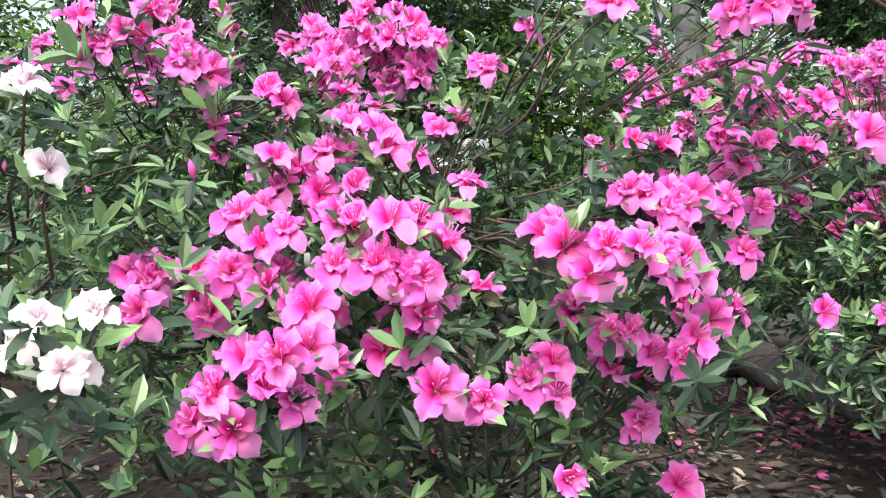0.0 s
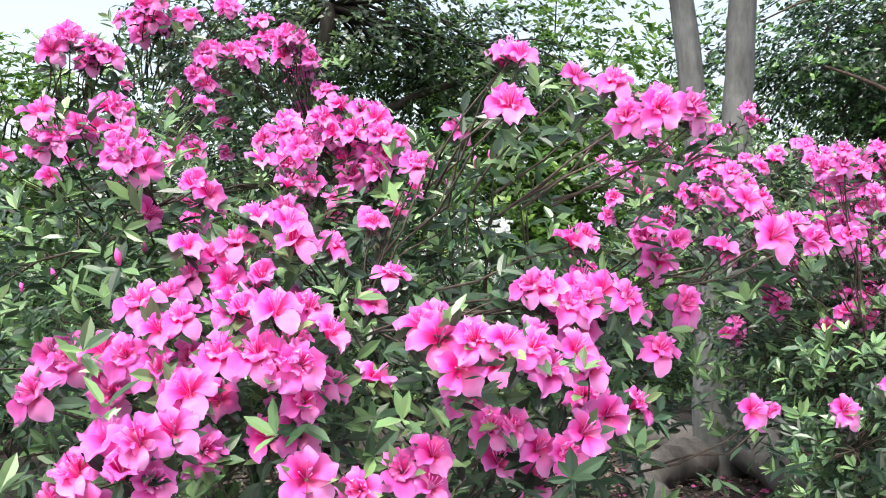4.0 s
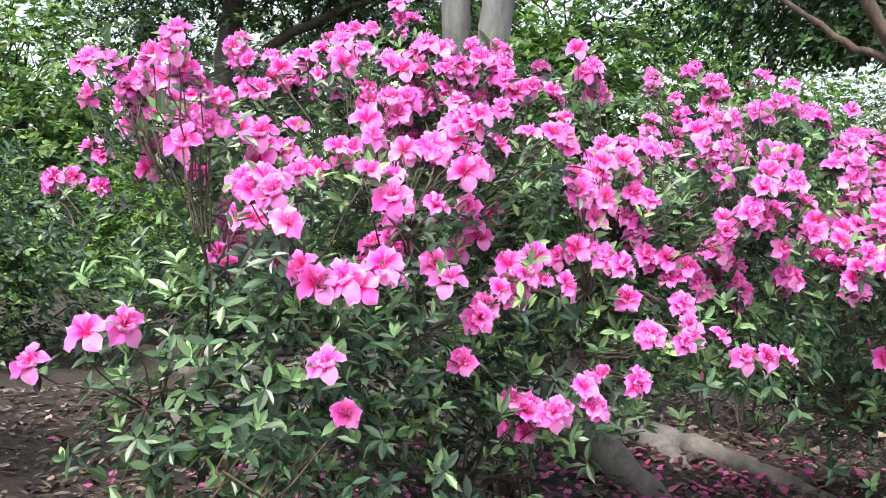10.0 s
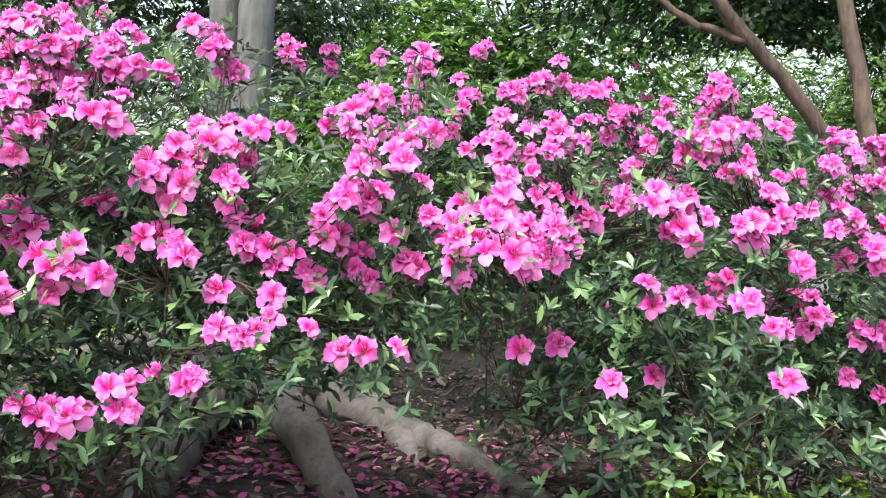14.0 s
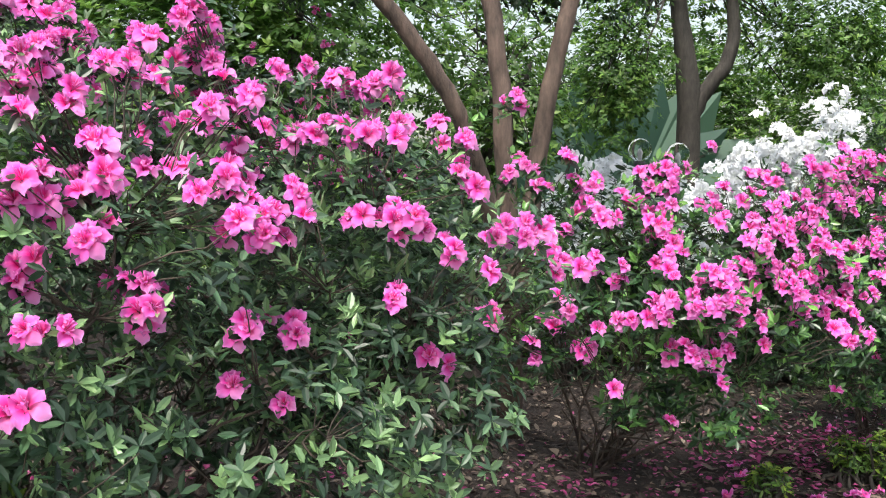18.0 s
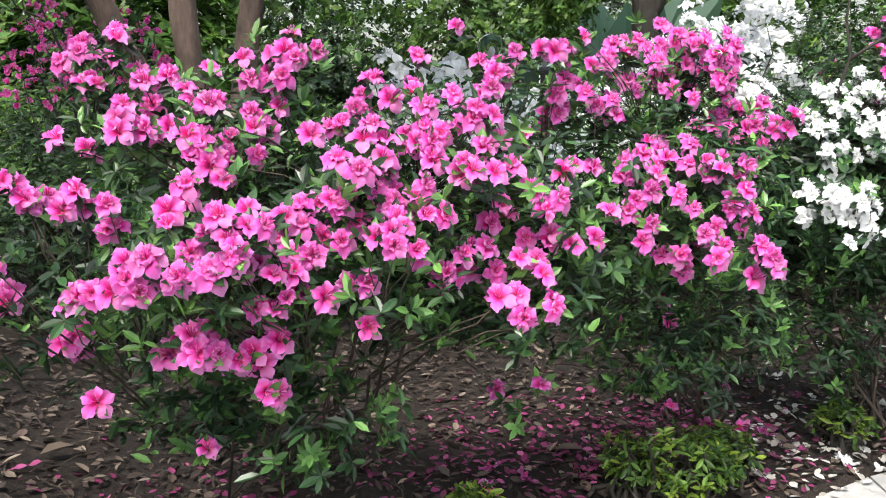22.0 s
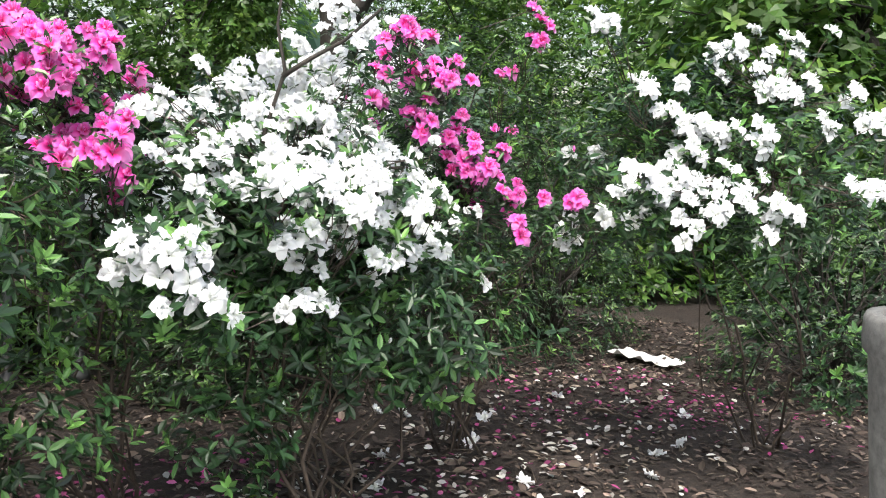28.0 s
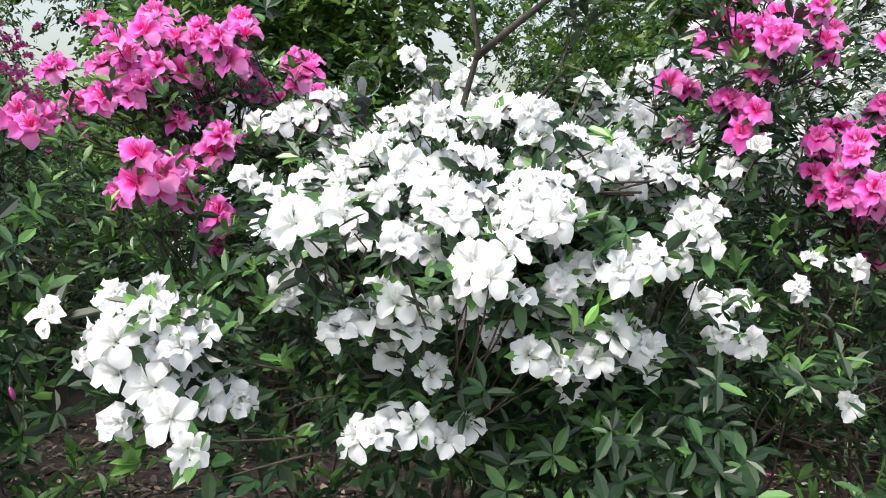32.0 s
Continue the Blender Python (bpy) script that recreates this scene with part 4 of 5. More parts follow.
FIFTH = [(6.97, 6.96, 1.75), (7.08, 6.99, 1.73), (7.00, 7.50, 1.72), (6.97, 6.73, 1.71), (7.02, 6.97, 1.70), (7.25, 6.95, 1.70), (7.00, 6.85, 1.69), (7.12, 6.91, 1.68), (6.93, 6.88, 1.68), (7.24, 6.86, 1.67), (7.05, 6.81, 1.67), (7.10, 7.12, 1.66), (7.13, 6.65, 1.64), (7.18, 7.02, 1.63), (7.11, 6.70, 1.62), (7.08, 6.94, 1.60), (6.87, 6.69, 1.60), (7.28, 7.11, 1.58), (7.13, 7.12, 1.57), (7.11, 7.27, 1.56), (6.95, 6.82, 1.56), (7.09, 6.83, 1.56), (6.92, 6.90, 1.54), (7.02, 7.07, 1.54), (6.84, 6.80, 1.53), (7.16, 6.66, 1.51), (7.12, 6.62, 1.51), (7.04, 6.92, 1.51), (7.38, 7.10, 1.48), (6.92, 6.56, 1.48)]
FIFTH += [(7.26, 6.81, 1.41), (7.31, 6.76, 1.40), (7.14, 6.79, 1.36), (7.07, 6.76, 1.34), (7.18, 6.65, 1.34), (7.34, 6.49, 1.33), (7.30, 6.53, 1.32), (7.33, 6.74, 1.25), (7.04, 5.98, 1.21), (7.07, 5.79, 0.94)]
WHITE_START = [(-0.41, 0.84, 1.49), (-0.39, 0.81, 1.26), (-0.35, 0.85, 1.26), (-0.36, 0.79, 1.21), (-0.37, 0.86, 1.20)]
SECOND += [(0.67, 3.00, 1.75), (0.78, 3.00, 1.77), (0.88, 3.00, 1.86), (0.63, 3.00, 1.88), (0.74, 3.00, 1.85), (0.96, 3.00, 1.73), (1.06, 3.01, 1.87), (1.14, 3.01, 1.89), (1.24, 3.01, 1.89), (1.35, 3.01, 1.94), (1.42, 3.01, 1.91), (1.50, 3.01, 1.87), (1.60, 3.01, 1.93), (1.65, 3.01, 1.85), (1.66, 3.01, 1.77), (1.56, 3.01, 1.77), (1.44, 3.01, 1.76), (1.01, 3.01, 1.92), (1.08, 3.00, 1.79), (1.51, 3.00, 1.67), (1.64, 3.00, 1.61), (1.52, 3.00, 1.37), (1.46, 2.99, 1.35), (1.60, 3.00, 1.43), (1.56, 3.00, 1.35), (0.92, 3.00, 1.77)]
FIRST_BACK += [(-0.30, 2.09, 1.81), (-0.17, 2.09, 1.80), (-0.12, 2.09, 1.80), (-0.05, 2.09, 1.74), (-0.12, 2.09, 1.69), (-0.23, 2.09, 1.67), (-0.28, 2.09, 1.69), (-0.20, 2.09, 1.84), (-0.00, 2.09, 1.79), (-0.06, 2.09, 1.84), (-0.67, 1.58, 1.74), (-0.63, 1.58, 1.69), (-0.58, 1.58, 1.71), (-0.55, 1.58, 1.70)]
WHITES_AT += [(7.86, 6.76, 1.31), (7.92, 6.76, 1.30), (7.98, 6.76, 1.30), (8.04, 6.76, 1.32), (7.84, 6.74, 1.25), (7.90, 6.74, 1.24), (7.96, 6.73, 1.24), (8.02, 6.74, 1.26), (8.07, 6.74, 1.27), (8.12, 6.75, 1.28), (7.89, 6.72, 1.21), (7.77, 6.77, 1.34), (7.66, 6.74, 1.25), (8.14, 6.76, 1.30), (7.97, 6.76, 1.32), (7.84, 6.77, 1.34), (7.71, 6.73, 1.22), (7.57, 6.76, 1.31)]
WHITE_FAR += [(9.69, 7.49, 1.89), (9.86, 7.41, 1.82), (9.88, 7.52, 2.00), (10.23, 7.46, 2.01), (10.03, 7.41, 1.88), (10.06, 7.33, 1.77), (9.50, 7.42, 1.73), (9.43, 7.34, 1.59), (9.54, 7.28, 1.54), (9.62, 7.25, 1.52), (9.48, 7.22, 1.44), (9.78, 7.19, 1.48), (9.46, 7.11, 1.29), (9.54, 7.03, 1.21), (9.64, 7.03, 1.24), (9.75, 7.01, 1.24), (9.81, 6.96, 1.20), (9.67, 6.93, 1.12), (9.40, 6.99, 1.13), (10.24, 7.26, 1.72), (10.12, 6.97, 1.29), (9.62, 7.13, 1.36), (9.90, 7.35, 1.75), (9.75, 7.16, 1.44), (10.26, 7.16, 1.58), (10.08, 7.19, 1.57), (9.80, 7.50, 1.94), (9.91, 7.32, 1.70), (9.49, 7.03, 1.19), (9.31, 7.12, 1.26), (9.38, 7.14, 1.31), (10.07, 7.45, 1.96)]

azalea("azalea_bush", (0.1, 1.95), [(0.0, 1.75, 1.05, 0.56, 0.4, 0.48), (-0.05, 1.5, 0.72, 0.5, 0.3, 0.26), (0.25, 1.8, 1.42, 0.3, 0.3, 0.3), (-0.4, 1.7, 1.3, 0.4, 0.35, 0.5)], FIRST, 21,
       "pink flowering azalea shrub with loose leggy branches", extra=0, fill=0.8, density=430, floor=0.1, size=0.74, young=0.45)
azalea("azalea_bush", (-0.75, 3.1), [(-0.75, 3.0, 1.5, 0.9, 0.5, 0.7), (-0.9, 2.4, 1.35, 0.5, 0.4, 0.6), (-0.1, 3.1, 1.6, 0.4, 0.3, 0.35)], FIRST_BACK, 22,
       "tall pink flowering azalea behind the first shrub", extra=60, fill=3.0, density=360, size=0.8, floor=0.1)
azalea("azalea_bush", (-0.85, 1.15), [(-0.8, 1.25, 1.1, 0.4, 0.35, 0.5)], WHITE_START, 23, "pale white azalea with faint pink throats",
       kinds=PALES, bud=WHITE_BUD, mat=PALE, fill=0.5, density=260, size=0.5)
azalea("azalea_bush", (1.75, 3.3), [(1.75, 3.2, 1.2, 0.85, 0.42, 0.5), (1.5, 2.75, 1.15, 0.42, 0.3, 0.45), (2.3, 3.3, 1.28, 0.6, 0.38, 0.34), (1.35, 2.4, 1.1, 0.35, 0.2, 0.3), (1.3, 2.25, 0.92, 0.28, 0.14, 0.16), (1.5, 3.7, 1.6, 0.65, 0.4, 0.5), (1.55, 2.7, 0.85, 0.48, 0.3, 0.3)], SECOND, 24,
       "broad pink azalea covered in double flowers", extra=0, fill=1.5, density=600, stems=18, size=0.77, floor=0.12)
azalea("azalea_bush", (2.9, 5.1), [(2.8, 5.0, 1.45, 1.0, 0.4, 0.6), (3.6, 5.0, 1.4, 0.55, 0.4, 0.5)], SECOND_BACK, 25,
       "pink azalea behind the broad shrub", extra=50, fill=4.0, density=420, size=0.85, floor=0.1)
azalea("azalea_bush", (3.6, 4.1), [(3.4, 3.85, 1.1, 0.62, 0.4, 0.5), (4.1, 4.5, 1.05, 0.6, 0.4, 0.52), (4.45, 4.5, 0.8, 0.35, 0.35, 0.35), (3.2, 3.7, 0.8, 0.55, 0.33, 0.3), (3.95, 4.1, 0.75, 0.5, 0.33, 0.35)], THIRD, 26,
       "pink azalea with dense green lower foliage", extra=0, fill=1.5, density=680, stems=18, size=0.8, floor=0.08, leaf=0.055)
azalea("azalea_bush", (5.42, 6.5), [(5.75, 5.75, 1.05, 0.62, 0.38, 0.34), (5.3, 6.1, 1.12, 0.4, 0.35, 0.35), (4.9, 6.6, 0.8, 0.36, 0.25, 0.45), (6.5, 6.1, 1.08, 0.5, 0.4, 0.38), (6.9, 6.3, 1.08, 0.4, 0.35, 0.38), (5.7, 5.4, 0.56, 0.28, 0.14, 0.18), (5.38, 5.45, 0.55, 0.18, 0.12, 0.14), (6.2, 6.2, 0.75, 0.4, 0.3, 0.2)], FOURTH, 27,
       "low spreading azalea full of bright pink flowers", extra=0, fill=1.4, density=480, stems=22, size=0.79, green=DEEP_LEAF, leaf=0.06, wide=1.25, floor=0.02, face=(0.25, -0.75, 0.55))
azalea("azalea_bush", (7.25, 7.15), [(7.15, 7.05, 1.1, 0.45, 0.4, 0.5), (7.0, 7.3, 1.2, 0.5, 0.35, 0.3), (7.05, 6.4, 0.52, 0.34, 0.22, 0.3), (6.8, 6.35, 0.5, 0.38, 0.18, 0.18)], FIFTH, 28,
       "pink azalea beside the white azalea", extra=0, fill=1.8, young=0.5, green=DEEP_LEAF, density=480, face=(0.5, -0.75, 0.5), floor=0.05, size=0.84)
WHITE_BUSH = azalea("azalea_bush", (8.0, 7.05), [(8.0, 7.05, 0.95, 0.52, 0.42, 0.5), (8.4, 7.2, 0.75, 0.45, 0.4, 0.36), (7.75, 6.95, 0.95, 0.33, 0.3, 0.26), (7.6, 7.2, 1.05, 0.4, 0.35, 0.38), (7.68, 6.78, 0.42, 0.22, 0.16, 0.26)], WHITES_AT, 29,
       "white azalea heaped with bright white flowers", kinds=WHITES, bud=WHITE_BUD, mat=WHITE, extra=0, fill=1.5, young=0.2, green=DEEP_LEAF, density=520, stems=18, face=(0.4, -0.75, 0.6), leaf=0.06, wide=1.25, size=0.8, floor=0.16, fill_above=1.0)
for line in ([(7.72, 7.15, 1.0), (7.74, 7.1, 1.41), (7.81, 7.1, 1.64), (7.78, 7.1, 1.8), (7.8, 7.1, 1.98)], [(7.8, 7.1, 1.62), (7.9, 7.1, 1.69), (8.02, 7.08, 1.76), (8.15, 7.05, 1.88)]):
    long_stem = Tubes()
    long_stem.add(np.array(line) - np.array(WHITE_BUSH.matrix_basis.translation), np.linspace(0.0095, 0.005, len(line)), 6, 0.08, rng(32))
    part("stem", long_stem.mesh("stem", DARK_BARK), WHITE_BUSH, "dark bare stem above the flowers")
azalea("azalea_bush", (8.7, 8.0), [(8.6, 7.95, 1.3, 0.5, 0.35, 0.5), (9.1, 8.0, 1.25, 0.45, 0.3, 0.35), (8.3, 8.0, 1.5, 0.45, 0.35, 0.5)], SIXTH, 30,
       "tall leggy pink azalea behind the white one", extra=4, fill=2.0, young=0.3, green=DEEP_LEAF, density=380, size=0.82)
azalea("azalea_bush", (10.3, 7.9), [(9.65, 7.8, 1.45, 0.5, 0.4, 0.42), (10.05, 7.5, 1.4, 0.42, 0.35, 0.45), (10.45, 7.45, 0.45, 0.18, 0.18, 0.25)], WHITE_FAR, 31,
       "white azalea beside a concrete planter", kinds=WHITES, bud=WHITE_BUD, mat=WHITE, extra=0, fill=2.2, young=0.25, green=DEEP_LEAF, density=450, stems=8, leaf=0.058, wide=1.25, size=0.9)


# ---- path ----
def build_path():
    walk_way = thing("path", 6, 4, ground_z(6, 4), "pale grey concrete garden path", "path", kind="structure")
    inv = Matrix.Translation((-6, -4, -ground_z(6, 4)))
    xs = [-6 + 1.25 * k for k in range(16)]
    for x0, x1 in zip(xs, xs[1:]):
        for row in range(3):
            v = []
            for dz in (0.0, -0.09):
                for x, o in ((x0 + 0.006, row * 1.5 + 1.494), (x1 - 0.006, row * 1.5 + 1.494), (x1 - 0.006, row * 1.5 + 0.006), (x0 + 0.006, row * 1.5 + 0.006)):
                    y = path_edge(x) - o
                    v.append((x, y, ground_z(x, y) + 0.012 + dz))
            f = [(0, 1, 2, 3), (7, 6, 5, 4), (0, 4, 5, 1), (1, 5, 6, 2), (2, 6, 7, 3), (3, 7, 4, 0)]
            ob = part("slab", mesh_of("slab", v, f, CONCRETE), walk_way)
            ob.matrix_basis = inv


build_path()


# ---- trees ----
def tree(name, base, stems, bark, label, crown=None, crown_mat=BROAD_LEAF, seed=1, sides=10, leaf=0.11, group=""):
    """stems: lists of (x, y, z, radius); crown: lobes (x, y, z, a, b, c, whorls)."""
    r = rng(seed)
    o = thing(name, base[0], base[1], ground_z(*base), label, "tree", group)
    here = np.array((base[0], base[1], ground_z(*base)))
    for s in stems:
        p = np.array([q[:3] for q in s])
        rad = [q[3] for q in s]
        t = np.linspace(0, len(p) - 1, 4 * len(p))
        fine = np.stack([np.interp(t, range(len(p)), p[:, i]) for i in range(3)], 1)
        for _ in range(2):
            fine[1:-1] = (fine[:-2] + fine[2:] + 2 * fine[1:-1]) / 4
        fine[1:-1] += r.normal(0, 0.006, (len(fine) - 2, 3))
        k = Tubes()
        k.add(fine - here, np.interp(t, range(len(p)), rad), sides, 0.05, r)
        part("trunk" if s is stems[0] else "limb", k.mesh("trunk", bark), o)
    if crown:
        pos, nor = [], []
        for x, y, z, a, b, c, n in crown:
            d = r.normal(0, 1, (n, 3))
            d /= np.linalg.norm(d, axis=1)[:, None]
            s = r.uniform(0.2, 1.1, n)[:, None] ** 0.5
            lump = np.array([noise.noise((x + q[0] * 2.2, y + q[1] * 2.2, z + q[2] * 2.2)) for q in d])[:, None]
            pos.append(np.array([x, y, z]) + d * s * np.array([a, b, c]) * (1 + 0.5 * lump))
            nor.append(d * 0.6 + np.array([0, 0, 0.7]))
        pos, nor = np.concatenate(pos), np.concatenate(nor)
        part("crown", whorls("crown", pos - here, nor, r, 6, leaf, crown_mat, 0.25, 0.3, 1.3, 0.4, True), o, kind="stuff")
        b = Tubes()
        top = np.array(stems[0][-1][:3])
        for q in pos[:: max(1, len(pos) // 40)]:
            b.add(bend(top, q, r, 4, 0.06) - here, (0.03, 0.022, 0.016, 0.011, 0.006), 4)
        part("branchwork", b.mesh("branchwork", bark), o, kind="stuff")
    return o


GREY = tree("grey_tree", (1.55, 4.6), [[(1.42, 4.5, 0.3, 0.15), (1.4, 4.55, 0.9, 0.1), (1.41, 4.7, 1.8, 0.078), (1.4, 4.8, 2.5, 0.074), (1.3, 4.85, 3.4, 0.07), (1.2, 4.85, 4.4, 0.07)],
                                       [(1.45, 4.55, 0.5, 0.1), (1.52, 4.62, 1.2, 0.084), (1.58, 4.68, 2.2, 0.084), (1.63, 4.72, 2.8, 0.08), (1.8, 4.85, 4.6, 0.074)]],
            GREY_BARK, "smooth grey twin-trunked tree rising behind the azaleas", [(1.6, 4.8, 5.8, 2.2, 2.0, 1.1, 1200)], seed=41)
BROWN = tree("brown_tree", (5.0, 7.0), [[(4.98, 7.0, -0.05, 0.084), (4.94, 6.92, 1.2, 0.063), (4.89, 6.9, 1.8, 0.058), (4.83, 6.92, 2.4, 0.055), (4.7, 7.0, 3.1, 0.05), (4.75, 7.0, 3.9, 0.045), (4.7, 7.0, 4.8, 0.04)],
                                        [(4.96, 7.0, 0.6, 0.059), (4.84, 6.85, 1.3, 0.054), (4.67, 6.65, 1.74, 0.051), (4.5, 6.6, 2.1, 0.049), (4.2, 6.55, 2.45, 0.047), (3.9, 6.5, 2.8, 0.044), (3.53, 6.45, 3.5, 0.04), (3.2, 6.5, 4.4, 0.034)],
                                        [(5.02, 7.02, 0.6, 0.063), (5.1, 7.05, 1.63, 0.058), (5.19, 7.05, 2.18, 0.054), (5.3, 7.1, 2.63, 0.052), (5.42, 7.1, 3.03, 0.048), (5.7, 7.1, 3.4, 0.042), (6.3, 7.1, 3.75, 0.036), (7.0, 7.2, 4.0, 0.026)],
                                        [(5.4, 7.1, 2.98, 0.04), (5.46, 7.12, 3.5, 0.036), (5.6, 7.2, 4.5, 0.028)],
                                        [(4.05, 6.52, 2.6, 0.03), (3.7, 6.6, 2.75, 0.024), (3.3, 6.7, 3.1, 0.018), (2.9, 6.8, 3.3, 0.01)]],
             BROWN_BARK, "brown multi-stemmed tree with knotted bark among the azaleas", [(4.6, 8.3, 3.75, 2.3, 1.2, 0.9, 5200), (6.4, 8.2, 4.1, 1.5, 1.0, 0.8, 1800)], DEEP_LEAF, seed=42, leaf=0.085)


def roots(owner, lines, bark, seed):
    r = rng(seed)
    here = np.array(owner.matrix_basis.translation)
    for line in lines:
        p = np.array([(x, y, ground_z(x, y) + h) for x, y, h, _ in line])
        t = np.linspace(0, len(p) - 1, 5 * len(p))
        fine = np.stack([np.interp(t, range(len(p)), p[:, i]) for i in range(3)], 1)
        for _ in range(3):
            fine[1:-1] = (fine[:-2] + fine[2:] + 2 * fine[1:-1]) / 4
        k = Tubes()
        k.add(fine - here, np.interp(t, range(len(p)), [q[3] for q in line]) * (1 + 0.12 * np.sin(1.7 * t + seed)), 11, 0.2, r)
        part("root", k.mesh("root", bark), owner, "thick grey surface root")


ROOT_BARK = bark_material("root_bark", (0.055, 0.05, 0.046), (0.22, 0.2, 0.185), 9, 1.0)
roots(GREY, [[(1.5, 4.8, 0.05, 0.1), (1.1, 6.0, 0.08, 0.095), (0.7, 7.2, 0.1, 0.095), (0.3, 7.4, 0.1, 0.085), (-0.02, 7.0, 0.07, 0.08), (-0.12, 6.2, 0.05, 0.075), (-0.3, 5.4, 0.0, 0.06)],
             [(-0.02, 6.9, 0.04, 0.06), (0.26, 6.05, 0.06, 0.06), (0.42, 5.3, 0.06, 0.06), (0.38, 4.6, 0.04, 0.055), (0.34, 4.0, 0.02, 0.05), (0.34, 3.6, -0.04, 0.045)],
             [(1.5, 4.6, 0.25, 0.12), (1.55, 4.2, 0.13, 0.1), (1.66, 3.8, 0.05, 0.085), (1.75, 3.45, 0.0, 0.075), (1.8, 3.2, -0.07, 0.06)],
             [(1.55, 4.8, 0.2, 0.12), (1.85, 4.3, 0.2, 0.095), (2.08, 3.95, 0.15, 0.08), (2.25, 3.75, 0.03, 0.07), (2.4, 3.58, -0.07, 0.055)],
             [(1.65, 5.3, 0.1, 0.1), (1.9, 5.05, 0.08, 0.09), (2.12, 4.82, 0.05, 0.085), (2.4, 4.33, 0.0, 0.07), (2.52, 4.1, -0.06, 0.055)],
             [(1.9, 4.85, 0.06, 0.08), (2.3, 4.55, 0.03, 0.065), (2.58, 4.28, 0.02, 0.06), (2.8, 4.05, 0.0, 0.055), (3.05, 3.85, -0.06, 0.045)],
             [(1.45, 4.6, 0.08, 0.11), (1.1, 4.3, 0.07, 0.095), (0.9, 3.9, 0.05, 0.09), (0.98, 3.45, 0.0, 0.08), (1.1, 3.1, -0.07, 0.06)]], ROOT_BARK, 44)

# far trees and shrubs
def shrub(name, at, size, seed, label, mat=BROAD_LEAF, leaf=0.07, n=500, white=0, kinds=WHITES, petal=WHITE, word="white flowers", group="green shrubs"):
    r = rng(seed)
    x, y = at
    z = ground_z(x, y)
    o = thing(name, x, y, z, label, "shrub", group)
    d = r.normal(0, 1, (n, 3))
    d /= np.linalg.norm(d, axis=1)[:, None]
    d[:, 2] = np.abs(d[:, 2]) * 1.0 - 0.1 * r.random(n)
    lump = np.array([noise.noise((x + q[0] * 2, y + q[1] * 2, q[2] * 2)) for q in d])[:, None]
    p = d * r.uniform(0.5, 1.05, n)[:, None] ** 0.5 * np.array(size) * (1 + 0.4 * lump) + np.array([0, 0, 0.1])
    part("foliage", whorls("foliage", p, d * 0.6 + np.array([0, 0, 0.7]), r, 6, leaf, mat, 0.3, 0.25, 1.15, 0.4, leaf > 0.062), o, kind="stuff")
    t = Tubes()
    for q in p[:: max(1, n // 40)]:
        t.add(bend((r.normal(0, 0.05), r.normal(0, 0.05), -0.05), q, r, 4, 0.06, -0.05), (0.016, 0.012, 0.009, 0.006, 0.003), 4)
    part("twig_tangle", t.mesh("twig_tangle", DARK_BARK), o, kind="stuff")
    if white:
        mats = []
        high = p[:, 2] > 0.55 * size[2]
        for q, e in zip(p[high][:white], d[high][:white]):
            s = q * 1.04
            mats += [(int(r.integers(2)) if kinds is WHITES else 4, m) for m in truss(s, (e * 0.6 + np.array([0.1, -0.7, 0.5])), r, 2, 1.5 if kinds is WHITES else 0.8)]
        part("flower_mass", joined_flowers("flower_mass", kinds, mats, petal), o, word, "stuff")
    return o


for k, (x, y, a, b, c, n) in enumerate([(-2.2, 5.5, 1.3, 0.9, 1.45, 1300), (-0.6, 7.4, 1.4, 0.8, 1.4, 1300), (0.9, 8.0, 1.3, 0.8, 1.3, 1100), (-3.2, 3.4, 1.2, 1.0, 1.9, 900),
                                        (3.1, 9.6, 1.4, 0.9, 1.5, 900), (4.2, 10.5, 1.6, 1.0, 1.5, 700), (2.0, 11.5, 2.0, 1.0, 1.4, 700), (-1.5, 10.5, 2.2, 1.2, 1.7, 700), (5.9, 9.9, 0.9, 0.5, 1.0, 600), (3.7, 8.2, 0.8, 0.4, 1.1, 500)]):
    shrub("green_shrub", (x, y), (a, b, c), 60 + k, "dark green leafy shrub behind the azaleas" if k < 6 or k == 9 else "fresh green leafy shrub behind the azaleas", BROAD_LEAF if k < 6 or k == 9 else BRIGHT_LEAF, n=int(n * 2.0))
for k, (x, y, a, b, c, n, w) in enumerate([(6.2, 9.9, 1.2, 0.8, 1.5, 520, 110), (7.6, 10.6, 1.3, 0.9, 1.7, 520, 90), (8.25, 10.1, 0.8, 0.6, 2.35, 420, 230), (8.2, 11.4, 1.1, 0.7, 2.1, 420, 200), (5.7, 8.95, 0.6, 0.45, 1.7, 320, 45), (0.1, 7.6, 0.6, 0.4, 1.75, 300, 14)]):
    shrub("white_azalea", (x, y), (a, b, c), 75 + k, "distant azalea shrub with white flowers", BRIGHT_LEAF if k < 2 else BROAD_LEAF, 0.06, n, w, group="white azaleas in the distance")
for k, (x, y, a, b, c) in enumerate([(8.95, 9.9, 0.9, 0.7, 2.6), (10.7, 12.6, 1.6, 0.8, 1.9), (9.9, 10.5, 0.9, 0.6, 2.4), (11.5, 9.0, 1.0, 0.8, 1.9), (7.6, 8.9, 0.7, 0.5, 1.2)]):
    shrub("green_shrub", (x, y), (a, b, c), 85 + k, "dense twiggy green shrub with fine leaves", n=1700, leaf=0.05)

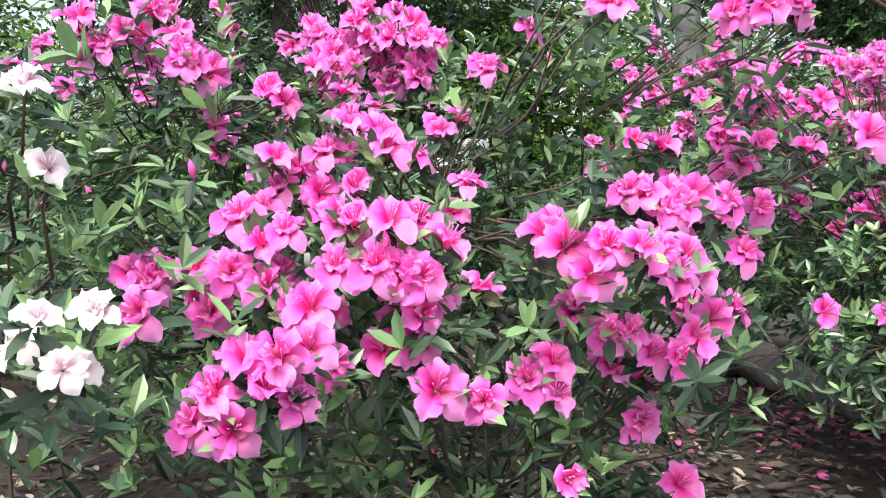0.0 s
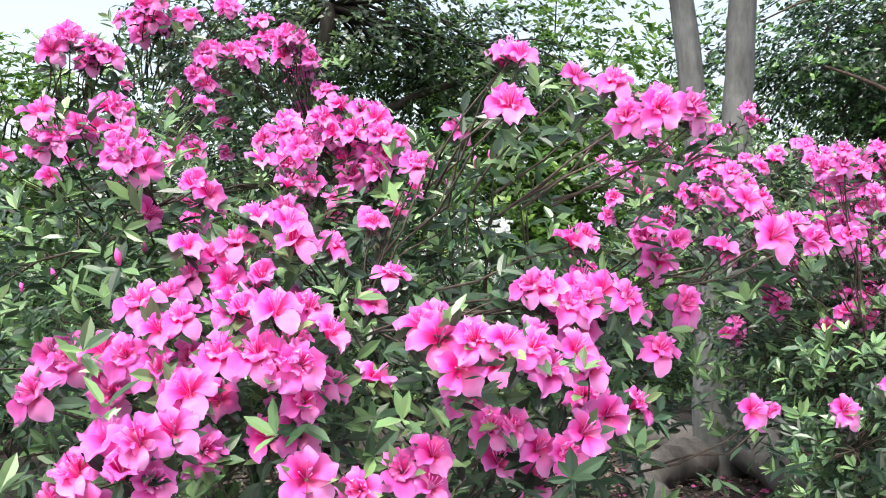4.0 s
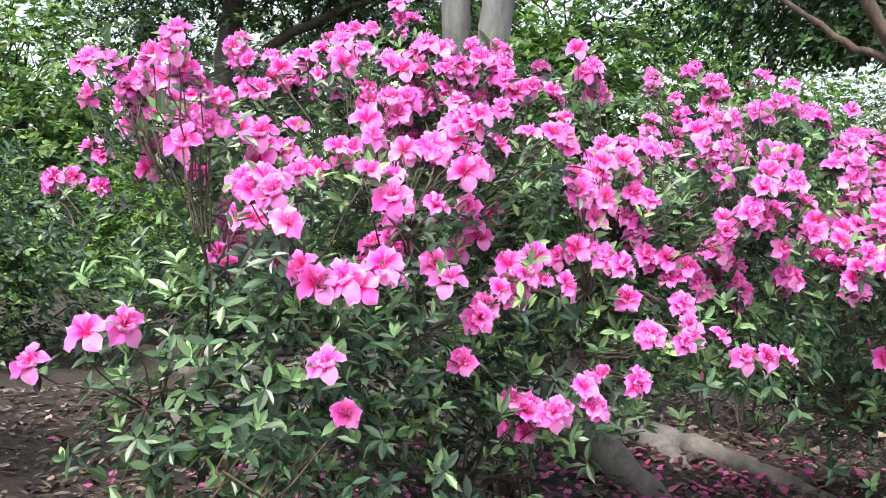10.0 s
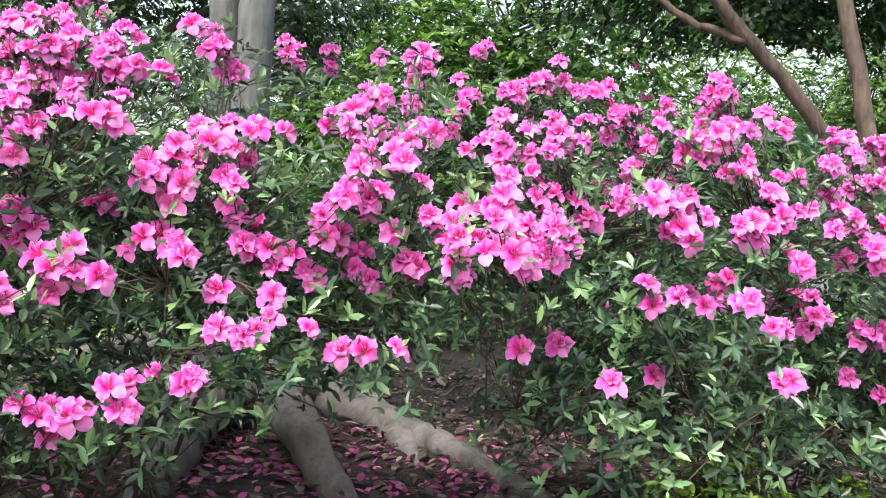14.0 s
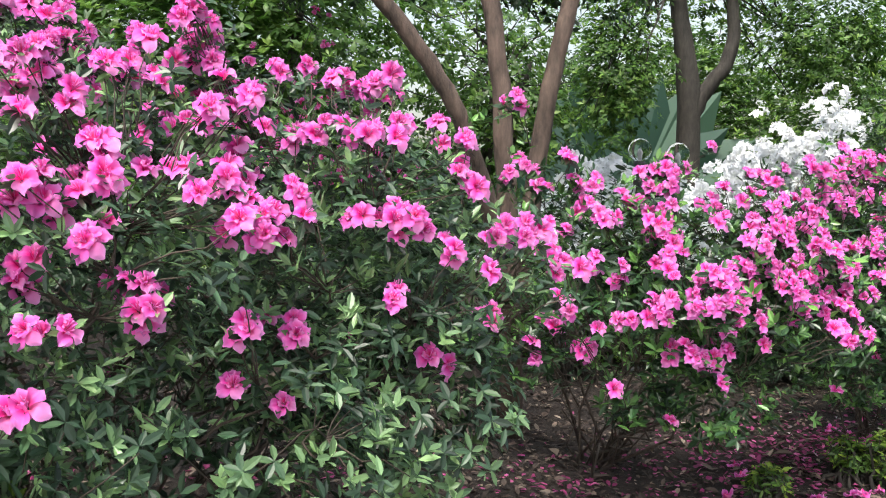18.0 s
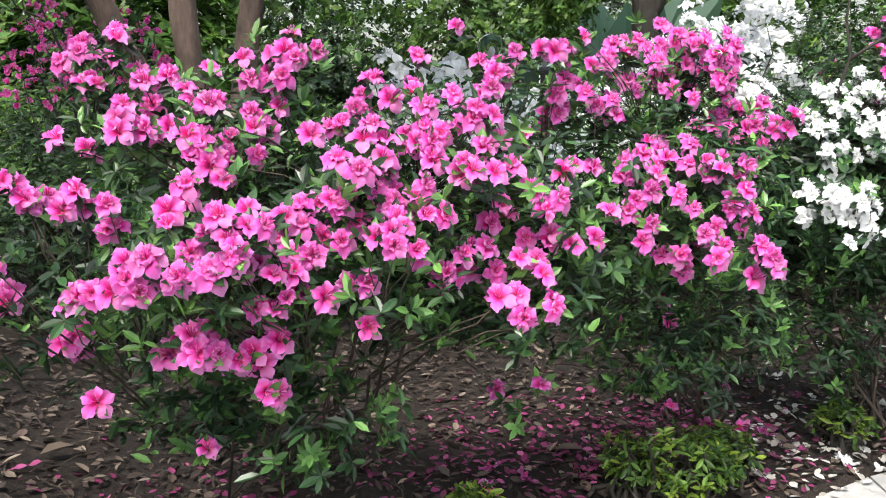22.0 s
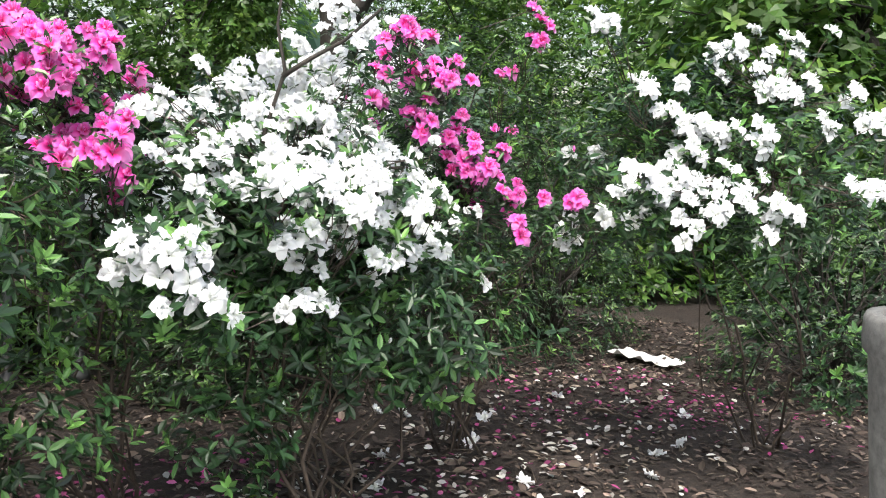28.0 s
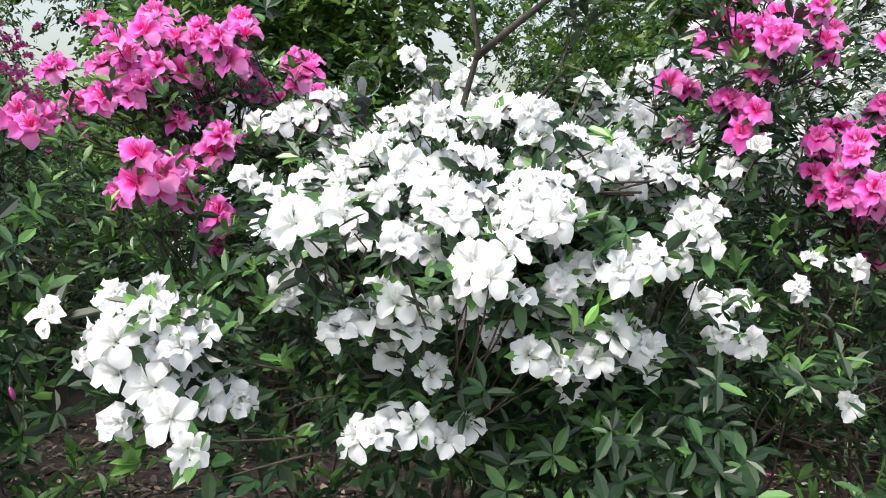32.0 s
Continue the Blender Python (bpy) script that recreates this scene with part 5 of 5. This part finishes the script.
TREES = [(-9, 16, 5.0), (-4, 19, 7.0), (1, 17, 6.5), (5.5, 22, 6.0), (11.5, 33, 6.5), (15, 19, 5.0), (20, 24, 6.0), (25, 30, 7.0), (-14, 12, 5.0), (8, 34, 7.5), (0, 32, 7.0), (-10, 30, 7.0), (16, 38, 8.0), (-20, 24, 7.0), (31, 22, 7.0), (14, 13, 4.2), (18, 11, 4.5)]
for k, (x, y, h) in enumerate(TREES):
    r = rng(100 + k)
    z = ground_z(x, y)
    lean = r.normal(0, 0.4)
    tree("park_tree", (x, y), [[(x, y, z - 0.1, 0.2), (x + 0.1, y, z + 1.6, 0.16), (x + lean, y, z + h * 0.75, 0.1)],
                               [(x + 0.08, y, z + 1.4, 0.12), (x + 0.7, y + 0.2, z + 2.4, 0.1), (x + 1.2, y, z + h * 0.8, 0.06)]], DARK_BARK,
         "leafy park tree with a dark forked trunk", [(x + r.normal(0, 0.4), y, z + h * 0.85, h * 0.5, h * 0.4, h * 0.42, 1100), (x + r.normal(0, 1.2), y - 0.5, z + h * 0.55, h * 0.38, h * 0.3, h * 0.25, 600)],
         (BRIGHT_LEAF, BROAD_LEAF, BRIGHT_LEAF)[k % 3], 200 + k, 7, 0.2, "park trees")

tree("park_tree", (-1.65, 8.8), [[(-1.65, 8.8, 0.3, 0.17), (-1.66, 8.8, 1.8, 0.135), (-1.64, 8.8, 3.2, 0.12), (-1.5, 8.8, 4.6, 0.08)],
                                  [(-1.65, 8.8, 2.9, 0.07), (-1.1, 8.8, 3.35, 0.055), (-0.4, 8.9, 3.7, 0.045), (0.3, 9.0, 3.9, 0.03)]], DARK_BARK,
     "dark-trunked tree with a dense green crown", [(-1.3, 8.8, 4.4, 1.6, 1.2, 1.0, 1700), (0.0, 9.2, 3.9, 1.2, 0.9, 0.75, 1200), (-2.8, 9.2, 4.0, 1.0, 0.9, 0.8, 700)], BROAD_LEAF, 261, 9, 0.085, "park trees")
tree("park_tree", (8.45, 14.9), [[(8.45, 14.9, -0.1, 0.24), (8.38, 14.9, 1.6, 0.19), (8.36, 14.9, 3.2, 0.18), (8.2, 14.9, 4.2, 0.14), (8.0, 14.9, 5.4, 0.09)],
                                  [(8.38, 14.9, 2.7, 0.14), (8.62, 14.85, 3.2, 0.12), (8.88, 14.8, 3.5, 0.11), (9.0, 14.8, 4.0, 0.1), (8.85, 14.8, 5.2, 0.07)]], DARK_BARK,
     "park tree with a dark forked trunk and fresh green crown", [(7.2, 14.6, 3.4, 0.75, 0.7, 1.1, 900), (10.6, 15.2, 4.1, 1.4, 1.0, 1.1, 1300), (8.5, 15.6, 5.4, 2.6, 1.3, 1.1, 1500)], BRIGHT_LEAF, 260, 9, 0.11, "park trees")
shrub("magenta_azalea", (3.55, 9.0), (0.8, 0.5, 2.5), 95, "magenta azalea with small flowers behind the brown tree", AZALEA_LEAF, 0.045, 600, 120, PINKS, PINK, "small magenta flowers", "azaleas along the path")
for k in range(26):
    r = rng(300 + k)
    a = -0.95 + 1.9 * k / 25
    d = 30 + 14 * r.random()
    shrub("far_tree", (5 + d * math.sin(a), 2 + d * math.cos(a)), (4.5, 2.5, r.uniform(3.0, 5.6)), 330 + k, "distant leafy tree closing the view", (BROAD_LEAF, BRIGHT_LEAF, BROAD_LEAF)[k % 3], 0.42, 1500, group="distant trees")
for k in range(14):
    r = rng(400 + k)
    a = -0.9 + 1.75 * k / 13
    d = 13 + 5 * r.random()
    shrub("far_shrub", (4 + d * math.sin(a), 2 + d * math.cos(a)), (2.0, 1.2, r.uniform(1.5, 2.3)), 430 + k, "leafy shrub in the middle distance", (BRIGHT_LEAF, BROAD_LEAF, BRIGHT_LEAF)[k % 3], 0.14, 1700, group="middle distance shrubs")


for k, (x, y, h) in enumerate([(-3.0, 21.5, 7.0), (15.5, 24, 6.0), (19, 19, 6.0), (12.5, 26, 7.0), (22, 27, 8.0), (0.2, 15.5, 5.5)]):
    shrub("far_tree", (x, y), (2.8, 2.0, h), 460 + k, "tall leafy tree in hazy distance", (BROAD_LEAF, BRIGHT_LEAF)[k % 2], 0.22, 3000, group="distant trees")


# fallen leaves and petals
def scatter(name, n, spots, size, mat, seed, label, category, wide=1.0):
    r = rng(seed)
    p = []
    while len(p) < n:
        if spots:
            x, y, s = spots[int(r.integers(len(spots)))]
            x, y = x + r.normal(0, s), y + r.normal(0, s)
        else:
            x = r.uniform(-1.5, 11.5)
            y = path_edge(x) + r.uniform(0, 4.6)
        if y > path_edge(x) + (0.05 if spots is None or not spots else -0.12):
            p.append((x, y, ground_z(x, y) + 0.012 + noise.noise((x * 1.7, y * 1.7, 3.1)) * 0.035 + noise.noise((x * 6, y * 6, 1.0)) * 0.012 + r.uniform(0, 0.012)))
    p = np.array(p)
    up = frames_from(r.normal(0, 0.28, (n, 3)) + np.array([0, 0, 1.0]), r.uniform(0, 6.28, n))
    tagged(new(name, leaves(name, p, up, size * r.uniform(0.55, 1.2, n), np.clip(r.normal(0.45, 0.27, n), 0, 1), mat, wide)), label, category, kind="stuff")


scatter("leaf_litter", 24000, [], 0.046, LITTER, 501, "dry brown leaves lying over the soil", "leaf litter", 1.3)
scatter("leaf_litter", 7000, [], 0.07, LITTER, 504, "larger dry brown leaves lying over the soil", "leaf litter", 1.6)
scatter("pink_petals", 3400, [(6.4, 6.75, 0.35), (6.9, 6.9, 0.35), (7.1, 7.3, 0.4), (6.6, 6.5, 0.3), (7.3, 7.0, 0.3), (6.0, 6.4, 0.4), (2.0, 4.1, 0.4), (9.6, 8.9, 0.5), (8.6, 7.3, 0.4), (3.2, 4.3, 0.5), (10.3, 8.7, 0.4), (4.6, 5.2, 0.5), (1.2, 3.6, 0.5), (1.6, 3.4, 0.4), (2.1, 3.7, 0.4), (5.4, 5.9, 0.4), (2.6, 3.9, 0.4)], 0.042, FALLEN_PINK, 502, "fallen pink azalea petals on the soil", "petals", 2.2)
scatter("white_petals", 680, [(7.75, 6.72, 0.25), (7.6, 7.2, 0.3), (8.2, 7.5, 0.4), (9.4, 8.2, 0.6), (9.9, 8.8, 0.6), (7.4, 6.6, 0.3), (8.9, 7.6, 0.4)], 0.05, FALLEN_WHITE, 503, "fallen white azalea petals on the soil", "petals", 2.0)
twigs = Tubes()
r1 = rng(505)
for _ in range(700):
    x = r1.uniform(-1.0, 11)
    y = path_edge(x) + r1.uniform(0.1, 4.2)
    a, l = r1.uniform(0, 6.28), r1.uniform(0.05, 0.22)
    e = (x + l * math.cos(a), y + l * math.sin(a))
    twigs.add(bend((x, y, ground_z(x, y) + 0.02), (*e, ground_z(*e) + 0.022 + r1.uniform(0, 0.02)), r1, 3, 0.06), np.linspace(0.003, 0.0015, 4) * r1.uniform(0.7, 1.6), 4)
tagged(new("fallen_twigs", twigs.mesh("fallen_twigs", TWIG)), "thin dry twigs lying on the soil", "twigs", kind="stuff")
for k, (x, y, w) in enumerate([(6.96, 6.27, 0.2), (6.76, 6.33, 0.13), (7.14, 6.47, 0.15), (6.16, 5.92, 0.12), (3.5, 3.62, 0.2), (3.95, 3.98, 0.16), (7.78, 6.85, 0.14)]):
    shrub("gold_groundcover", (x, y), (w, w * 0.8, w), 520 + k, "low yellow-green leafy groundcover beside the path", GOLD_LEAF, 0.05, int(520 * w), group="groundcover beside the path")


# ---- single things ----
def lathe(name, profile, mat, sides=24):
    v, fc = [], []
    for rad, z in profile:
        for s in range(sides):
            a = 2 * math.pi * s / sides
            v.append((rad * math.cos(a), rad * math.sin(a), z))
    for i in range(len(profile) - 1):
        for s in range(sides):
            t = (s + 1) % sides
            fc.append((i * sides + s, i * sides + t, i * sides + sides + t, i * sides + sides + s))
    fc.append(tuple(reversed(range(sides))))
    fc.append(tuple((len(profile) - 1) * sides + s for s in range(sides)))
    return mesh_of(name, v, fc, mat, True)


def planter(x, y):
    z = ground_z(x, y) + 0.012
    o = thing("planter", x, y, z, "weathered grey concrete planter full of soil", "planter")
    part("pot", lathe("pot", [(0.2, 0.0), (0.215, 0.02), (0.29, 0.8), (0.31, 0.82), (0.315, 0.86), (0.315, 0.93), (0.305, 0.95), (0.26, 0.95), (0.25, 0.88)], POT_STONE, 32), o)
    part("soil", lathe("soil_fill", [(0.245, 0.84), (0.245, 0.88), (0.1, 0.9)], SOIL, 20), o, "dark potting soil")
    return o


planter(10.1, 6.4)


def glass_material():
    m, n, l, b = material("lamp_glass", 0.03)
    b.inputs["Base Color"].default_value = (0.95, 0.97, 0.97, 1)
    b.inputs["Transmission Weight"].default_value = 1.0
    b.inputs["IOR"].default_value = 1.1
    return m


GLASS, STEEL = glass_material(), plain_material("dark_steel", (0.03, 0.035, 0.035), (0.06, 0.065, 0.065), 30, 0.5)


def globe_lamp(x, y, height):
    z = ground_z(x, y)
    o = thing("globe_lamp", x, y, z, "garden lamp with a clear glass globe on a dark post", "garden lamp", "globe lamps")
    part("post", lathe("post", [(0.06, 0.0), (0.06, 0.05), (0.03, 0.08), (0.025, height - 0.16), (0.05, height - 0.13), (0.05, height - 0.1)], STEEL, 14), o)
    rad = 0.1
    ball = lathe("globe", [(rad * math.sin(0.25 + 2.87 * k / 14), height - rad * math.cos(0.25 + 2.87 * k / 14)) for k in range(15)], GLASS, 28)
    g = part("globe", ball, o, "clear glass globe")
    g.visible_shadow = False
    part("bulb", lathe("bulb", [(0.012, height - 0.1), (0.02, height - 0.05), (0.024, height - 0.02), (0.01, height + 0.01)], CONCRETE, 12), g)


globe_lamp(6.25, 9.16, 1.86 - ground_z(6.25, 9.16))
globe_lamp(6.62, 9.3, 1.84 - ground_z(6.62, 9.3))


def pole(x, y, height):
    o = thing("lamp_pole", x, y, ground_z(x, y), "thin pale upright metal pole", "pole")
    part("shaft", lathe("shaft", [(0.11, 0.0), (0.11, 0.1), (0.05, 0.12), (0.045, height)], CONCRETE, 12), o)
    part("cap", lathe("cap", [(0.06, height), (0.06, height + 0.08), (0.02, height + 0.12)], STEEL, 12), o)


pole(16.4, 22.6, 7.2)


def paper(x, y):
    r = rng(540)
    n = 12
    v = [((i / (n - 1) - 0.5) * 0.55 + r.normal(0, 0.008), (j / 5 - 0.5) * 0.22 + r.normal(0, 0.006), 0.025 + abs(r.normal(0, 0.016))) for j in range(6) for i in range(n)]
    fc = [(j * n + i, j * n + i + 1, j * n + n + i + 1, j * n + n + i) for j in range(5) for i in range(n - 1)]
    o = new("paper_scrap", mesh_of("paper_scrap", v, fc, FALLEN_WHITE, False, tone=[0.9] * len(v)))
    k = o.modifiers.new("thickness", "SOLIDIFY")
    k.thickness = 0.002
    o.matrix_basis = pose(x, y, ground_z(x, y) + 0.01, 0, 0, -62)
    tagged(o, "crumpled strip of white paper lying on the soil", "paper")


paper(10.48, 9.74)


def fallen_leaf(x, y, turn, size, tone, label):
    t = LEAF_V * np.array([1, 1.5, 2.0]) * size
    n = len(t)
    v = [tuple(p) for p in t] + [(p[0], p[1], p[2] - 0.002) for p in t]
    fc = LEAF_F + [tuple(n + i for i in reversed(q)) for q in LEAF_F]
    o = new("fallen_leaf", mesh_of("fallen_leaf", v, fc, LITTER, tone=[tone] * 2 * n))
    o.matrix_basis = pose(x, y, ground_z(x, y) + 0.035, 8, -6, turn)
    tagged(o, label, "leaf", "large fallen leaves")


fallen_leaf(3.95, 6.55, 15, 0.2, 0.95, "large pale dry leaf curled on the soil")
for k, (x, y) in enumerate([(6.5, 6.7), (4.5, 6.2), (5.2, 6.5), (9.7, 8.4), (8.2, 7.6), (4.2, 5.6), (0.8, 4.4), (2.4, 4.4), (10.0, 8.9), (9.0, 8.6)]):
    fallen_leaf(x, y, 50 * k, 0.12 + 0.01 * (k % 4), 0.6 + 0.05 * (k % 5), "brown dry leaf lying on the soil")


def fallen_flower(x, y, kinds, seed, label):
    r = rng(seed)
    o = new("fallen_flower", kinds[int(r.integers(6))])
    o.matrix_basis = pose(x, y, ground_z(x, y) + 0.035, r.uniform(140, 220), r.uniform(-30, 30), r.uniform(0, 360)) @ Matrix.Scale(0.85, 4)
    tagged(o, label, "flower", "fallen flowers")


r0 = rng(560)
for k in range(26):
    x = r0.uniform(5.6, 7.6)
    fallen_flower(x, path_edge(x) + r0.uniform(0.15, 1.3), PINKS, 561 + k, "fallen pink azalea flower on the soil")
for k in range(22):
    x = r0.uniform(7.6, 10.2)
    fallen_flower(x, path_edge(x) + r0.uniform(0.1, 1.8), WHITES, 600 + k, "fallen white azalea flower on the soil")


def fan_palm(x, y, height, count, length, seed):
    r = rng(seed)
    o = thing("fan_palm", x, y, ground_z(x, y), "large palm with pale green paddle leaves", "palm tree", "palms")
    t = Tubes()
    t.add([(0, 0, -0.1), (0.05, 0, height * 0.5), (0, 0, height)], (0.2, 0.17, 0.15), 10, 0.05, r)
    part("trunk", t.mesh("palm_trunk", BROWN_BARK), o)
    for k in range(count):
        a = -1.25 + 2.5 * k / (count - 1)
        d = np.array([math.sin(a), r.normal(0, 0.15), math.cos(a)])
        side = np.array([math.cos(a), 0, -math.sin(a)])
        turn = np.stack([d, side, np.cross(d, side)], 1)[None]
        part("frond", leaves("frond", np.array([[0, 0, height - 0.1]]) + d * 0.4, turn, np.array([length * r.uniform(0.8, 1.1)]), np.array([r.uniform(0.2, 0.9)]), PALM_LEAF, 1.3), o)


fan_palm(9.6, 24, 1.4, 13, 3.2, 571)
fan_palm(7.2, 15.5, 0.5, 11, 1.6, 572)
fan_palm(13.5, 14.5, 1.5, 12, 1.5, 573)
